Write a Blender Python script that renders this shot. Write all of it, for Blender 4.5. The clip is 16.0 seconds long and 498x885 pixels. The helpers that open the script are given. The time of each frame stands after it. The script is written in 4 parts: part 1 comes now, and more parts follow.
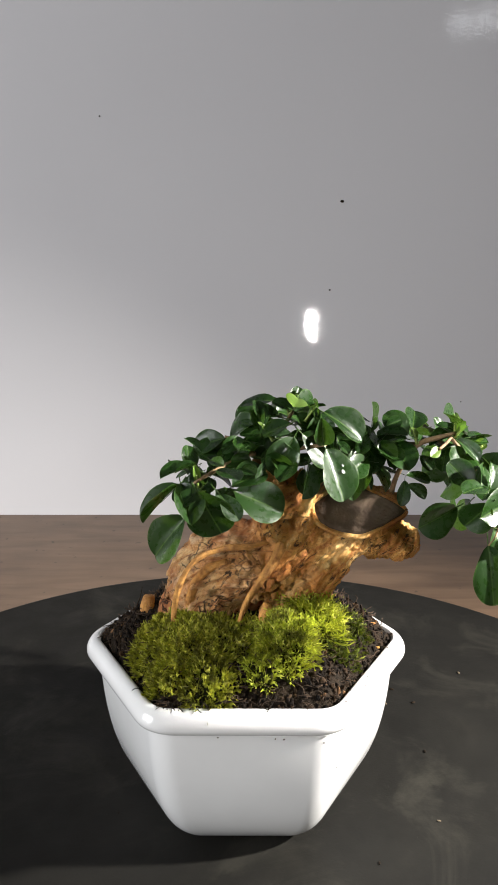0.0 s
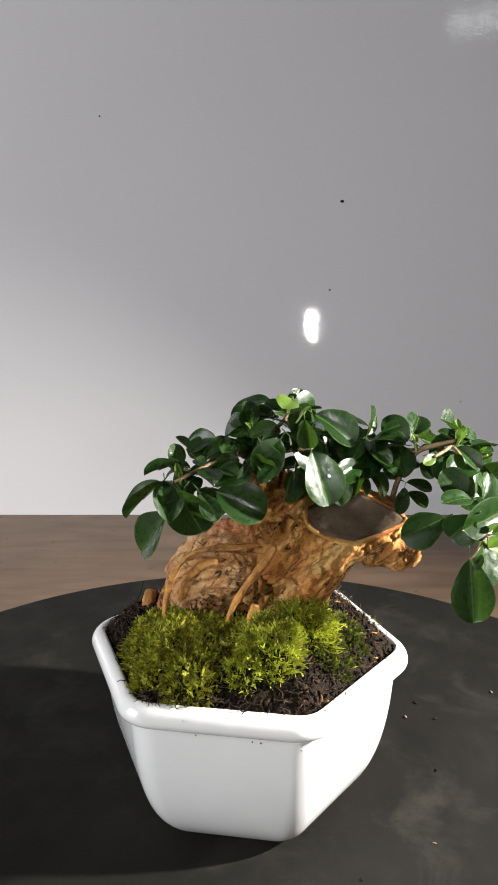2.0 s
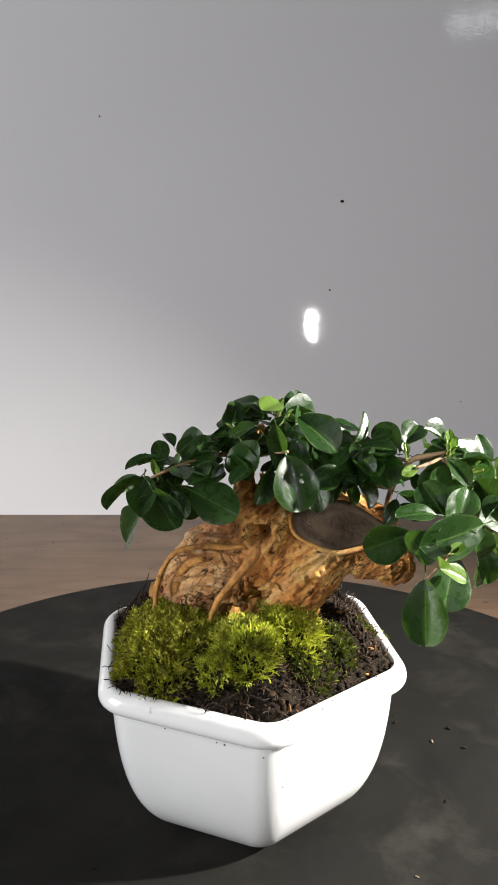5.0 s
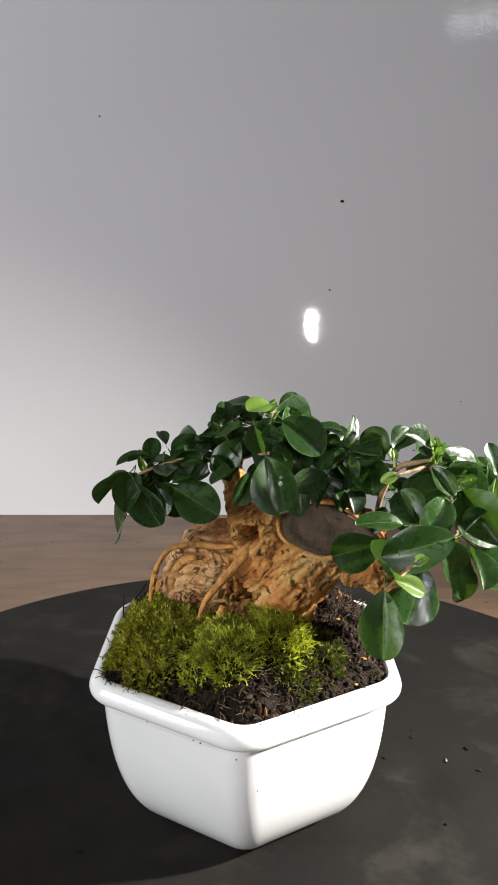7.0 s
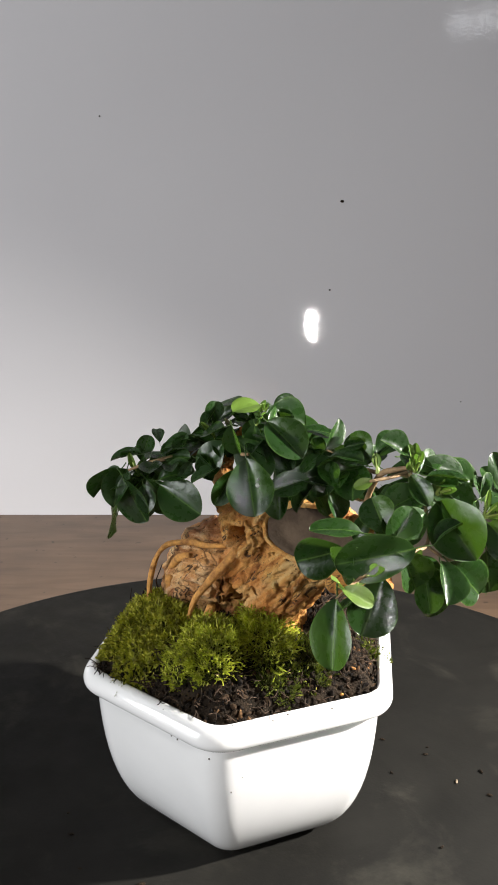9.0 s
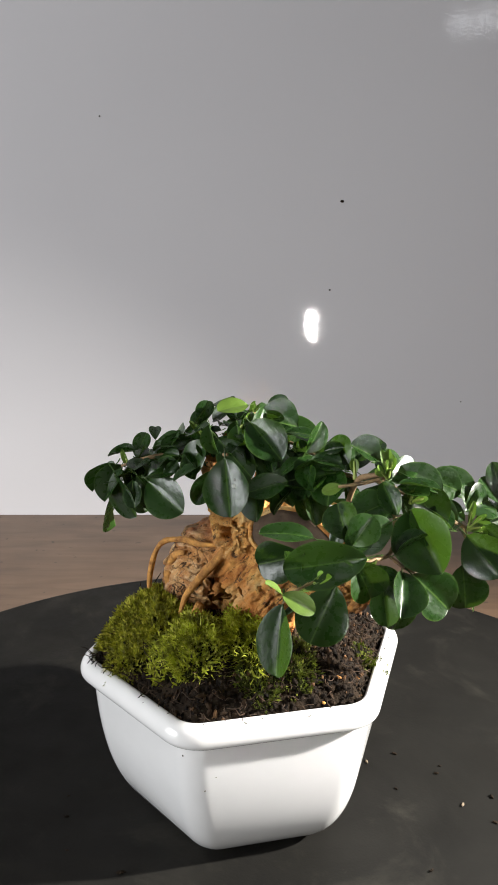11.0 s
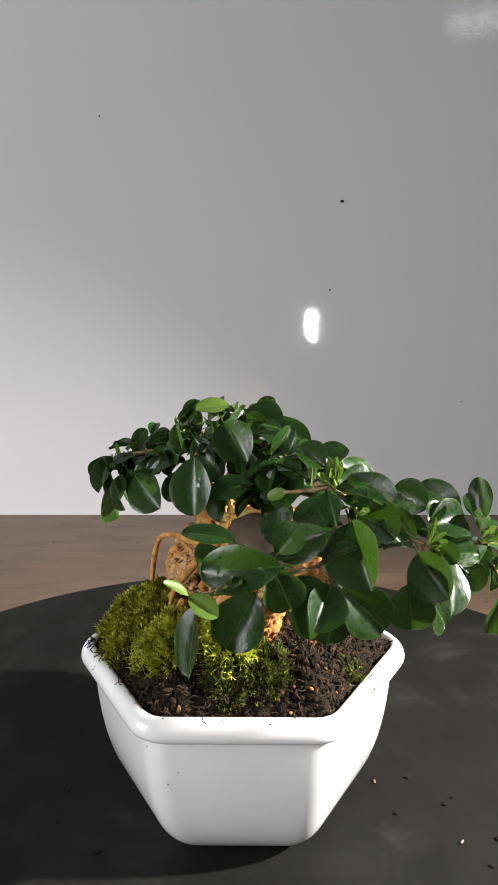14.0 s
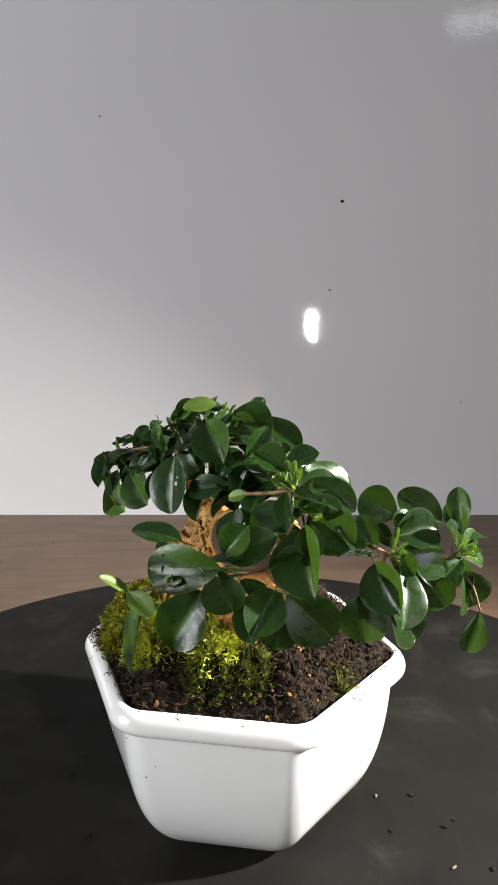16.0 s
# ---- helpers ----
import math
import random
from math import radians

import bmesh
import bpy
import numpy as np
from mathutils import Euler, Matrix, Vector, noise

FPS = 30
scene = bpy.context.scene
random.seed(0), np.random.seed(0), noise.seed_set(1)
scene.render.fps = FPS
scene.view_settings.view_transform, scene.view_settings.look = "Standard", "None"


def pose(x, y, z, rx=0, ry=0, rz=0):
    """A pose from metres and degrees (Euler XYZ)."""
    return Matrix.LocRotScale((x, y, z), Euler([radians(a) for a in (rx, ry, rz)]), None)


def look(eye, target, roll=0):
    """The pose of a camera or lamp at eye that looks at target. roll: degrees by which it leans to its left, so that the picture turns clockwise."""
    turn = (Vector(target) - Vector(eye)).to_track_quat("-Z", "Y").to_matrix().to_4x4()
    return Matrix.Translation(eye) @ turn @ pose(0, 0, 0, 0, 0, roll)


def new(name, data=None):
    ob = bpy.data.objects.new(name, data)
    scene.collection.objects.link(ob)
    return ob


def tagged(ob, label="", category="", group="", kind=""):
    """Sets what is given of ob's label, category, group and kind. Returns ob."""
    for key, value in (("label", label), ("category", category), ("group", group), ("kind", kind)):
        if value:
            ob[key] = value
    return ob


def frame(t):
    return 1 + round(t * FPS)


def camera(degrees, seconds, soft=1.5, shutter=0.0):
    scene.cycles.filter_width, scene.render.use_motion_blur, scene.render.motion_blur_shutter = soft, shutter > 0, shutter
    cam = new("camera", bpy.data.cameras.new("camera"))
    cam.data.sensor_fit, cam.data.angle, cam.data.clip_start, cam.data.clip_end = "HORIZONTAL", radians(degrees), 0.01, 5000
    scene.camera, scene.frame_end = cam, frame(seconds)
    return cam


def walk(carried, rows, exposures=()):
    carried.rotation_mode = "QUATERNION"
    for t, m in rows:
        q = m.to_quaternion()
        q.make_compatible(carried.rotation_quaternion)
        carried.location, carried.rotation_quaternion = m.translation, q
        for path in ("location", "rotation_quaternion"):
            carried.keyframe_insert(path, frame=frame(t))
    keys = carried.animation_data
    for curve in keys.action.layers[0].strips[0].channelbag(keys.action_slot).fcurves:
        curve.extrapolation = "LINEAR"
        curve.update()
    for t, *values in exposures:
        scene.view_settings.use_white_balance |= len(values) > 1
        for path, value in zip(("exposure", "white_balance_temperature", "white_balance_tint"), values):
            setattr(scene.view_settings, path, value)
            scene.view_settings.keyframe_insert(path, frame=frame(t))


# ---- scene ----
# ---- camera: it stands still before a slowly turning disc ----
cam = camera(36.15, 16.0, soft=1.3)
EYE = pose(0.0077, -0.3488, 0.2638, 90 - 13.2, 0, 0)
walk(cam, [(0, EYE), (16, EYE)], exposures=[(0, 0.0), (16, 0.0)])

# ---- light ----
TURN = -4.3100          # degrees a second, clockwise from above
TABLE = -0.012          # the table's top; the disc's top is at 0
WALL_Y, LEAN = 0.470, 6.0


def lamp(name, kind, energy, m, color=(1, 1, 1), **more):
    data = bpy.data.lights.new(name, kind)
    data.energy, data.color = energy, color
    for k, v in more.items():
        setattr(data, k, v)
    ob = new(name, data)
    ob.matrix_world = m
    return ob


world = bpy.data.worlds.new("world")
scene.world = world
world.use_nodes = True
world.node_tree.nodes["Background"].inputs[0].default_value = (0.55, 0.6, 0.7, 1)
world.node_tree.nodes["Background"].inputs[1].default_value = 0.06
lamp("key_spot", "SPOT", 72, look((0.56, -0.085, 0.35), (0.0, -0.01, 0.03)), (1, 0.96, 0.90), spot_size=radians(80), spot_blend=1.0, shadow_soft_size=0.012)
lamp("front_lamp", "AREA", 0.72, look((0.1506, -0.417, 0.3202), (0.02, 0.0, 0.10)), (1, 0.98, 0.95), shape="ELLIPSE", size=0.009, size_y=0.060)
lamp("back_lamp", "AREA", 0.17, look((0.8274, -1.4448, 1.5455), (0.2, 0.5, 0.4)), (0.93, 0.96, 1), shape="RECTANGLE", size=0.20, size_y=0.055)
lamp("window_daylight", "AREA", 57, look((-2.19, -0.90, 0.60), (0, 0.1, 0.2)), (0.96, 0.98, 1), shape="RECTANGLE", size=1.0, size_y=1.1)

# ---- materials ----


class Nodes:
    """A material with a Principled surface, and short ways to its nodes."""

    def __init__(self, name, rough=0.5, metal=0.0, spec=0.5):
        self.m = bpy.data.materials.new(name)
        self.m.use_nodes = True
        self.t = self.m.node_tree
        self.b = self.t.nodes["Principled BSDF"]
        self.b.inputs["Roughness"].default_value = rough
        self.b.inputs["Metallic"].default_value = metal
        self.b.inputs["Specular IOR Level"].default_value = spec
        self.co = self.t.nodes.new("ShaderNodeTexCoord").outputs["Object"]

    def put(self, socket, value):
        if isinstance(value, bpy.types.NodeSocket):
            self.t.links.new(value, socket)
        elif isinstance(value, (tuple, list)) and len(value) == 3 and socket.type == "RGBA":
            socket.default_value = (*value, 1)
        else:
            socket.default_value = value

    def set(self, **values):
        for k, v in values.items():
            self.put(self.b.inputs[k.replace("_", " ")], v)
        return self

    def noise(self, scale, detail=4, rough=0.55, distort=0.0, co=None, stretch=None):
        n = self.t.nodes.new("ShaderNodeTexNoise")
        n.inputs["Scale"].default_value, n.inputs["Detail"].default_value = scale, detail
        n.inputs["Roughness"].default_value, n.inputs["Distortion"].default_value = rough, distort
        co = co or self.co
        if stretch:
            mp = self.t.nodes.new("ShaderNodeMapping")
            mp.inputs["Scale"].default_value = stretch
            self.t.links.new(co, mp.inputs[0])
            co = mp.outputs[0]
        self.t.links.new(co, n.inputs["Vector"])
        return n.outputs[0]

    def cells(self, scale, feature="DISTANCE_TO_EDGE", warp=None, stretch=None):
        n = self.t.nodes.new("ShaderNodeTexVoronoi")
        n.feature = feature
        n.inputs["Scale"].default_value = scale
        co = self.co
        if stretch:
            mp = self.t.nodes.new("ShaderNodeMapping")
            mp.inputs["Scale"].default_value = stretch
            self.t.links.new(co, mp.inputs[0])
            co = mp.outputs[0]
        if warp is not None:
            v = self.t.nodes.new("ShaderNodeVectorMath")
            v.operation = "ADD"
            sc = self.t.nodes.new("ShaderNodeVectorMath")
            sc.operation = "SCALE"
            self.t.links.new(warp[0], sc.inputs[0])
            sc.inputs["Scale"].default_value = warp[1]
            self.t.links.new(co, v.inputs[0])
            self.t.links.new(sc.outputs[0], v.inputs[1])
            co = v.outputs[0]
        self.t.links.new(co, n.inputs["Vector"])
        return n.outputs["Distance" if feature == "DISTANCE_TO_EDGE" else 0]

    def ramp(self, value, *stops):
        n = self.t.nodes.new("ShaderNodeValToRGB")
        els = n.color_ramp.elements
        while len(els) < len(stops):
            els.new(0.5)
        for e, (at, c) in zip(els, stops):
            e.position = at
            e.color = (*c, 1) if isinstance(c, tuple) else (c, c, c, 1)
        self.put(n.inputs[0], value)
        return n.outputs[0]

    def mix(self, fac, a, b, blend="MIX"):
        n = self.t.nodes.new("ShaderNodeMix")
        n.data_type, n.blend_type = "RGBA", blend
        self.put(n.inputs[0], fac)
        self.put(n.inputs[6], a)
        self.put(n.inputs[7], b)
        return n.outputs[2]

    def calc(self, op, a, b=0.0):
        n = self.t.nodes.new("ShaderNodeMath")
        n.operation = op
        self.put(n.inputs[0], a)
        self.put(n.inputs[1], b)
        return n.outputs[0]

    def random(self):
        return self.t.nodes.new("ShaderNodeObjectInfo").outputs["Random"]

    def island(self):
        return self.t.nodes.new("ShaderNodeNewGeometry").outputs["Random Per Island"]

    def bump(self, height, strength=0.4, distance=0.001, under=None):
        n = self.t.nodes.new("ShaderNodeBump")
        n.inputs["Strength"].default_value, n.inputs["Distance"].default_value = strength, distance
        self.put(n.inputs["Height"], height)
        if under is not None:
            self.put(n.inputs["Normal"], under)
        self.put(self.b.inputs["Normal"], n.outputs[0])
        return n.outputs[0]


def wall_mat():
    n = Nodes("white_board", 0.045)
    n.set(Base_Color=n.ramp(n.noise(1.5, 3), (0.3, (0.572, 0.562, 0.582)), (0.7, (0.612, 0.602, 0.622))))
    n.bump(n.noise(240, 3, stretch=(0.6, 1, 1)), 0.10, 0.0006)
    return n.m


def table_mat():
    n = Nodes("brown_wood", 0.42)
    grain = n.noise(9, 6, 0.6, 0.6, stretch=(1.0, 6, 1))
    col = n.ramp(grain, (0.25, (0.095, 0.056, 0.032)), (0.5, (0.150, 0.092, 0.054)), (0.8, (0.205, 0.132, 0.082)))
    blot = n.ramp(n.noise(14, 4), (0.3, 0.75), (0.65, 1.0))
    spots = n.ramp(n.noise(90, 2), (0.68, 1.0), (0.74, 0.45))
    n.set(Base_Color=n.mix(1.0, n.mix(1.0, col, blot, "MULTIPLY"), spots, "MULTIPLY"))
    n.bump(grain, 0.25, 0.0006)
    return n.m


def disc_mat():
    n = Nodes("black_slate", 0.7, spec=0.14)
    big = n.noise(9, 6, 0.65, 1.2)
    col = n.ramp(big, (0.3, (0.0056, 0.0053, 0.0045)), (0.55, (0.0096, 0.0090, 0.0075)), (0.78, (0.018, 0.0165, 0.0135)))
    streak = n.ramp(n.noise(16, 6, 0.7, 0.7), (0.52, 0.0), (0.75, 0.45))
    scuff = n.ramp(n.noise(42, 7, 0.75, 1.5, stretch=(1.6, 0.6, 1)), (0.66, 0.0), (0.74, 0.25))
    n.set(Base_Color=n.mix(scuff, n.mix(streak, col, (0.046, 0.043, 0.034)), (0.070, 0.066, 0.054)))
    n.set(Roughness=n.ramp(n.noise(30, 5), (0.3, 0.6), (0.7, 0.8)))
    n.bump(n.noise(700, 3), 0.2, 0.0004, n.bump(n.noise(60, 4), 0.2, 0.0012))
    return n.m


def glaze_mat():
    n = Nodes("white_glaze", 0.12, spec=0.55)
    n.set(Base_Color=n.ramp(n.noise(35, 3), (0.3, (0.75, 0.75, 0.75)), (0.7, (0.79, 0.79, 0.79))))
    n.set(Coat_Weight=0.4, Coat_Roughness=0.05)
    n.bump(n.noise(70, 3), 0.05, 0.001)
    return n.m


def bark_mat():
    n = Nodes("orange_bark", 0.68, spec=0.3)
    warp = n.t.nodes.new("ShaderNodeTexNoise")
    warp.inputs["Scale"].default_value = 110
    n.t.links.new(n.co, warp.inputs["Vector"])
    sep = n.t.nodes.new("ShaderNodeSeparateXYZ")
    n.t.links.new(n.co, sep.inputs[0])
    turn = n.t.nodes.new("ShaderNodeMapping")
    turn.inputs["Rotation"].default_value = (0, radians(42), 0)
    n.t.links.new(n.co, turn.inputs[0])
    # plates and deep cracks on the arched foot, streaked and flaking bark along the leaning trunk
    foot = n.ramp(n.calc("ADD", n.calc("MULTIPLY", sep.outputs[0], -16.0), n.noise(40, 3)), (0.20, 0.0), (0.55, 1.0))
    crack = n.cells(120, warp=(warp.outputs["Color"], 0.020), stretch=(0.8, 0.9, 1.25))
    streak = n.noise(60, 8, 0.7, 0.5, co=turn.outputs[0], stretch=(0.45, 1, 1.9))
    flake = n.noise(150, 8, 0.72, 1.2, co=turn.outputs[0], stretch=(0.5, 1, 1.5))
    grain = n.noise(500, 6, 0.7, 0.6)
    smooth = n.ramp(streak, (0.32, (0.17, 0.060, 0.020)), (0.43, (0.47, 0.175, 0.042)), (0.53, (0.66, 0.34, 0.090)), (0.66, (0.74, 0.52, 0.23)))
    smooth = n.mix(n.ramp(n.noise(26, 4), (0.48, 0.0), (0.62, 0.6)), smooth, (0.56, 0.185, 0.036))
    plates = n.ramp(n.noise(75, 7, 0.7, 0.6), (0.32, (0.26, 0.095, 0.034)), (0.46, (0.56, 0.27, 0.095)), (0.56, (0.70, 0.43, 0.19)), (0.70, (0.76, 0.58, 0.34)))
    off = n.t.nodes.new("ShaderNodeVectorMath")
    off.operation = "SUBTRACT"
    off.inputs[1].default_value = (0.002, 0, 0.096)
    n.t.links.new(n.co, off.inputs[0])
    arc = n.t.nodes.new("ShaderNodeSeparateXYZ")
    n.t.links.new(off.outputs[0], arc.inputs[0])
    radius = n.calc("SQRT", n.calc("ADD", n.calc("MULTIPLY", arc.outputs[0], arc.outputs[0]), n.calc("MULTIPLY", arc.outputs[2], arc.outputs[2])))
    polar = n.t.nodes.new("ShaderNodeCombineXYZ")
    n.put(polar.inputs[0], n.calc("MULTIPLY", radius, 420.0))
    n.put(polar.inputs[1], n.calc("MULTIPLY", n.calc("ARCTAN2", arc.outputs[2], arc.outputs[0]), 2.2))
    n.put(polar.inputs[2], n.calc("MULTIPLY", arc.outputs[1], 90.0))
    layers = n.noise(1.0, 6, 0.65, 0.4, co=polar.outputs[0])
    plates = n.mix(n.ramp(layers, (0.34, 0.85), (0.44, 0.0)), plates, (0.17, 0.060, 0.026))
    plates = n.mix(n.ramp(layers, (0.54, 0.0), (0.64, 0.7)), plates, (0.76, 0.55, 0.33))
    plates = n.mix(n.ramp(n.noise(32, 4), (0.50, 0.0), (0.62, 0.75)), plates, (0.40, 0.125, 0.045))
    col = n.mix(foot, smooth, plates)
    col = n.mix(n.ramp(flake, (0.38, 0.95), (0.43, 0.0)), col, (0.055, 0.028, 0.012))
    col = n.mix(n.ramp(flake, (0.60, 0.0), (0.68, 0.6)), col, (0.76, 0.57, 0.30))
    col = n.mix(n.ramp(grain, (0.34, 0.45), (0.46, 0.0)), col, (0.14, 0.060, 0.024))
    green = n.ramp(n.noise(48, 4, 0.6), (0.60, 0.0), (0.70, 0.35))
    col = n.mix(green, col, (0.22, 0.21, 0.035))
    line = n.mix(foot, (1, 1, 1), n.ramp(n.calc("ADD", crack, n.ramp(n.noise(45, 3), (0.45, 0.0), (0.60, 0.12))), (0.0, 0.06), (0.06, 1.0)))
    n.set(Base_Color=n.mix(1.0, col, line, "MULTIPLY"))
    under = n.bump(line, 0.9, 0.0025)
    n.bump(n.mix(0.4, flake, grain), 1.0, 0.0032, under)
    return n.m


def plain(name, a, b, scale=60, rough=0.6, height=0.3, dist=0.0006, spec=0.4):
    n = Nodes(name, rough, spec=spec)
    n.set(Base_Color=n.ramp(n.noise(scale, 5), (0.3, a), (0.7, b)))
    n.bump(n.noise(scale * 6, 4), height, dist)
    return n.m


def leaf_mat(name, dark, light, gloss=0.26, through_=0.28):
    """Glossy leaf with a pale midrib; light shines through it in part."""
    n = Nodes(name, gloss, spec=0.37)
    sep = n.t.nodes.new("ShaderNodeSeparateXYZ")
    n.t.links.new(n.co, sep.inputs[0])
    y = n.calc("ABSOLUTE", sep.outputs[1])
    rib = n.ramp(y, (0.008, 1.0), (0.022, 0.0))
    rnd = n.random()
    base = n.mix(rnd, dark, light)
    base = n.mix(n.ramp(n.noise(5, 4), (0.35, 0.0), (0.7, 0.4)), base, light)
    vein_co = n.calc("SINE", n.calc("MULTIPLY", n.calc("SUBTRACT", sep.outputs[0], n.calc("MULTIPLY", y, 0.7)), 70.0))
    base = n.mix(n.calc("MULTIPLY", n.calc("GREATER_THAN", vein_co, 0.93), 0.18), base, light)
    base = n.mix(n.calc("MULTIPLY", rib, 0.28), base, (0.16, 0.27, 0.06))
    rim = n.t.nodes.new("ShaderNodeAttribute")
    rim.attribute_name = "margin"
    base = n.mix(n.ramp(rim.outputs["Fac"], (0.90, 0.0), (1.0, 0.35)), base, (0.09, 0.16, 0.035))
    n.set(Base_Color=base)
    n.set(Roughness=n.ramp(n.noise(6, 3), (0.3, gloss - 0.06), (0.7, gloss + 0.12)))
    n.bump(n.noise(5, 3), 0.3, 0.0008)
    tr = n.t.nodes.new("ShaderNodeBsdfTranslucent")
    n.put(tr.inputs[0], n.mix(0.6, base, (0.13, 0.28, 0.02)))
    mx = n.t.nodes.new("ShaderNodeMixShader")
    mx.inputs[0].default_value = through_
    out = n.t.nodes["Material Output"]
    n.t.links.new(n.b.outputs[0], mx.inputs[1])
    n.t.links.new(tr.outputs[0], mx.inputs[2])
    n.t.links.new(mx.outputs[0], out.inputs[0])
    return n.m


def moss_mat(name, a, b, c):
    n = Nodes(name, 0.7, spec=0.25)
    patch = n.ramp(n.noise(190, 4, 0.65), (0.40, 0.88), (0.54, 0.0))
    n.set(Base_Color=n.mix(patch, n.mix(n.ramp(n.noise(70, 3), (0.4, 0.0), (0.65, 0.45)), n.ramp(n.island(), (0.0, a), (0.6, b), (1.0, c)), b), (0.040, 0.034, 0.007)))
    tr = n.t.nodes.new("ShaderNodeBsdfTranslucent")
    n.put(tr.inputs[0], b)
    mx = n.t.nodes.new("ShaderNodeMixShader")
    mx.inputs[0].default_value = 0.2
    out = n.t.nodes["Material Output"]
    n.t.links.new(n.b.outputs[0], mx.inputs[1])
    n.t.links.new(tr.outputs[0], mx.inputs[2])
    n.t.links.new(mx.outputs[0], out.inputs[0])
    return n.m


WALL_M, TABLE_M, DISC_M, GLAZE_M, BARK_M = wall_mat(), table_mat(), disc_mat(), glaze_mat(), bark_mat()
ROOM_M = plain("room_plaster", (0.30, 0.29, 0.28), (0.36, 0.35, 0.34), 4, 0.9)
LEAF_M = leaf_mat("dark_leaf", (0.0058, 0.019, 0.0038), (0.014, 0.042, 0.0062), 0.27, 0.12)
YOUNG_M = leaf_mat("young_leaf", (0.055, 0.115, 0.014), (0.12, 0.19, 0.030), 0.35, 0.2)
TWIG_M = plain("brown_twig", (0.10, 0.062, 0.034), (0.34, 0.22, 0.11), 300, 0.7)
SHOOT_M = plain("green_shoot", (0.20, 0.30, 0.05), (0.36, 0.42, 0.12), 200, 0.5)
CUT_M = plain("grey_cut_wood", (0.036, 0.024, 0.017), (0.105, 0.074, 0.050), 90, 0.85, 0.7, 0.0010, 0.15)
ROOT_M = plain("tan_root", (0.24, 0.095, 0.026), (0.76, 0.38, 0.095), 260, 0.75, 0.9, 0.0012)
SOIL_M = plain("dark_soil", (0.006, 0.0045, 0.003), (0.026, 0.017, 0.010), 160, 0.95, 0.8, 0.0015, 0.15)


def crumb_mat():
    n = Nodes("soil_crumb", 0.9, spec=0.15)
    n.set(Base_Color=n.ramp(n.island(), (0.0, (0.004, 0.003, 0.0022)), (0.6, (0.014, 0.009, 0.0055)), (0.93, (0.040, 0.024, 0.013)), (1.0, (0.16, 0.085, 0.04))))
    n.bump(n.noise(500, 3), 0.5, 0.001)
    return n.m


CRUMB_M = crumb_mat()
MOSS_M = moss_mat("green_moss", (0.050, 0.050, 0.005), (0.38, 0.40, 0.026), (0.74, 0.68, 0.12))
LOW_M = moss_mat("low_moss", (0.020, 0.026, 0.004), (0.10, 0.135, 0.012), (0.36, 0.38, 0.05))
STAR_M = moss_mat("star_moss", (0.11, 0.135, 0.010), (0.52, 0.58, 0.042), (0.78, 0.74, 0.17))

# ---- shared ways of making things ----
RNG = random.Random(7)


def part(name, bm, material, parent=None, label="", smooth=True):
    """Links a bmesh as one mesh object, under a thing or a part where one is given."""
    me = bpy.data.meshes.new(name)
    bm.to_mesh(me)
    bm.free()
    return link(name, me, material, parent, label, smooth)


def link(name, me, material, parent=None, label="", smooth=True):
    if material and not me.materials:
        me.materials.append(material)
    if smooth and len(me.polygons):
        me.polygons.foreach_set("use_smooth", [True] * len(me.polygons))
    ob = new(name, me)
    if parent is not None:
        ob.parent = parent
    if label:
        ob["label"] = label
    return ob


def box(x0, y0, z0, x1, y1, z1, bevel=0.0, seg=2):
    bm = bmesh.new()
    bmesh.ops.create_cube(bm, size=1)
    bmesh.ops.scale(bm, vec=(x1 - x0, y1 - y0, z1 - z0), verts=bm.verts)
    bmesh.ops.translate(bm, vec=((x0 + x1) / 2, (y0 + y1) / 2, (z0 + z1) / 2), verts=bm.verts)
    if bevel:
        bmesh.ops.bevel(bm, geom=list(bm.edges), offset=bevel, segments=seg, profile=0.5, affect="EDGES")
    return bm


def loft(bm, rings, close_start=True, close_end=True):
    """Skins rings of points that all have the same count."""
    made = [[bm.verts.new(p) for p in ring] for ring in rings]
    n = len(made[0])
    for a, b in zip(made, made[1:]):
        for i in range(n):
            bm.faces.new((a[i], a[(i + 1) % n], b[(i + 1) % n], b[i]))
    if close_start:
        bm.faces.new(made[0][::-1])
    if close_end:
        bm.faces.new(made[-1])
    return bm


def glide(points, steps):
    """A smooth line through points of any dimension (Catmull-Rom)."""
    p = [Vector(q) for q in points]
    p = [p[0] * 2 - p[1], *p, p[-1] * 2 - p[-2]]
    out = []
    for a, b, c, d in zip(p, p[1:], p[2:], p[3:]):
        for i in range(steps):
            t = i / steps
            out.append(0.5 * (b * 2 + (c - a) * t + (a * 2 - b * 5 + c * 4 - d) * t * t + (b * 3 - a - c * 3 + d) * t ** 3))
    out.append(p[-2])
    return out


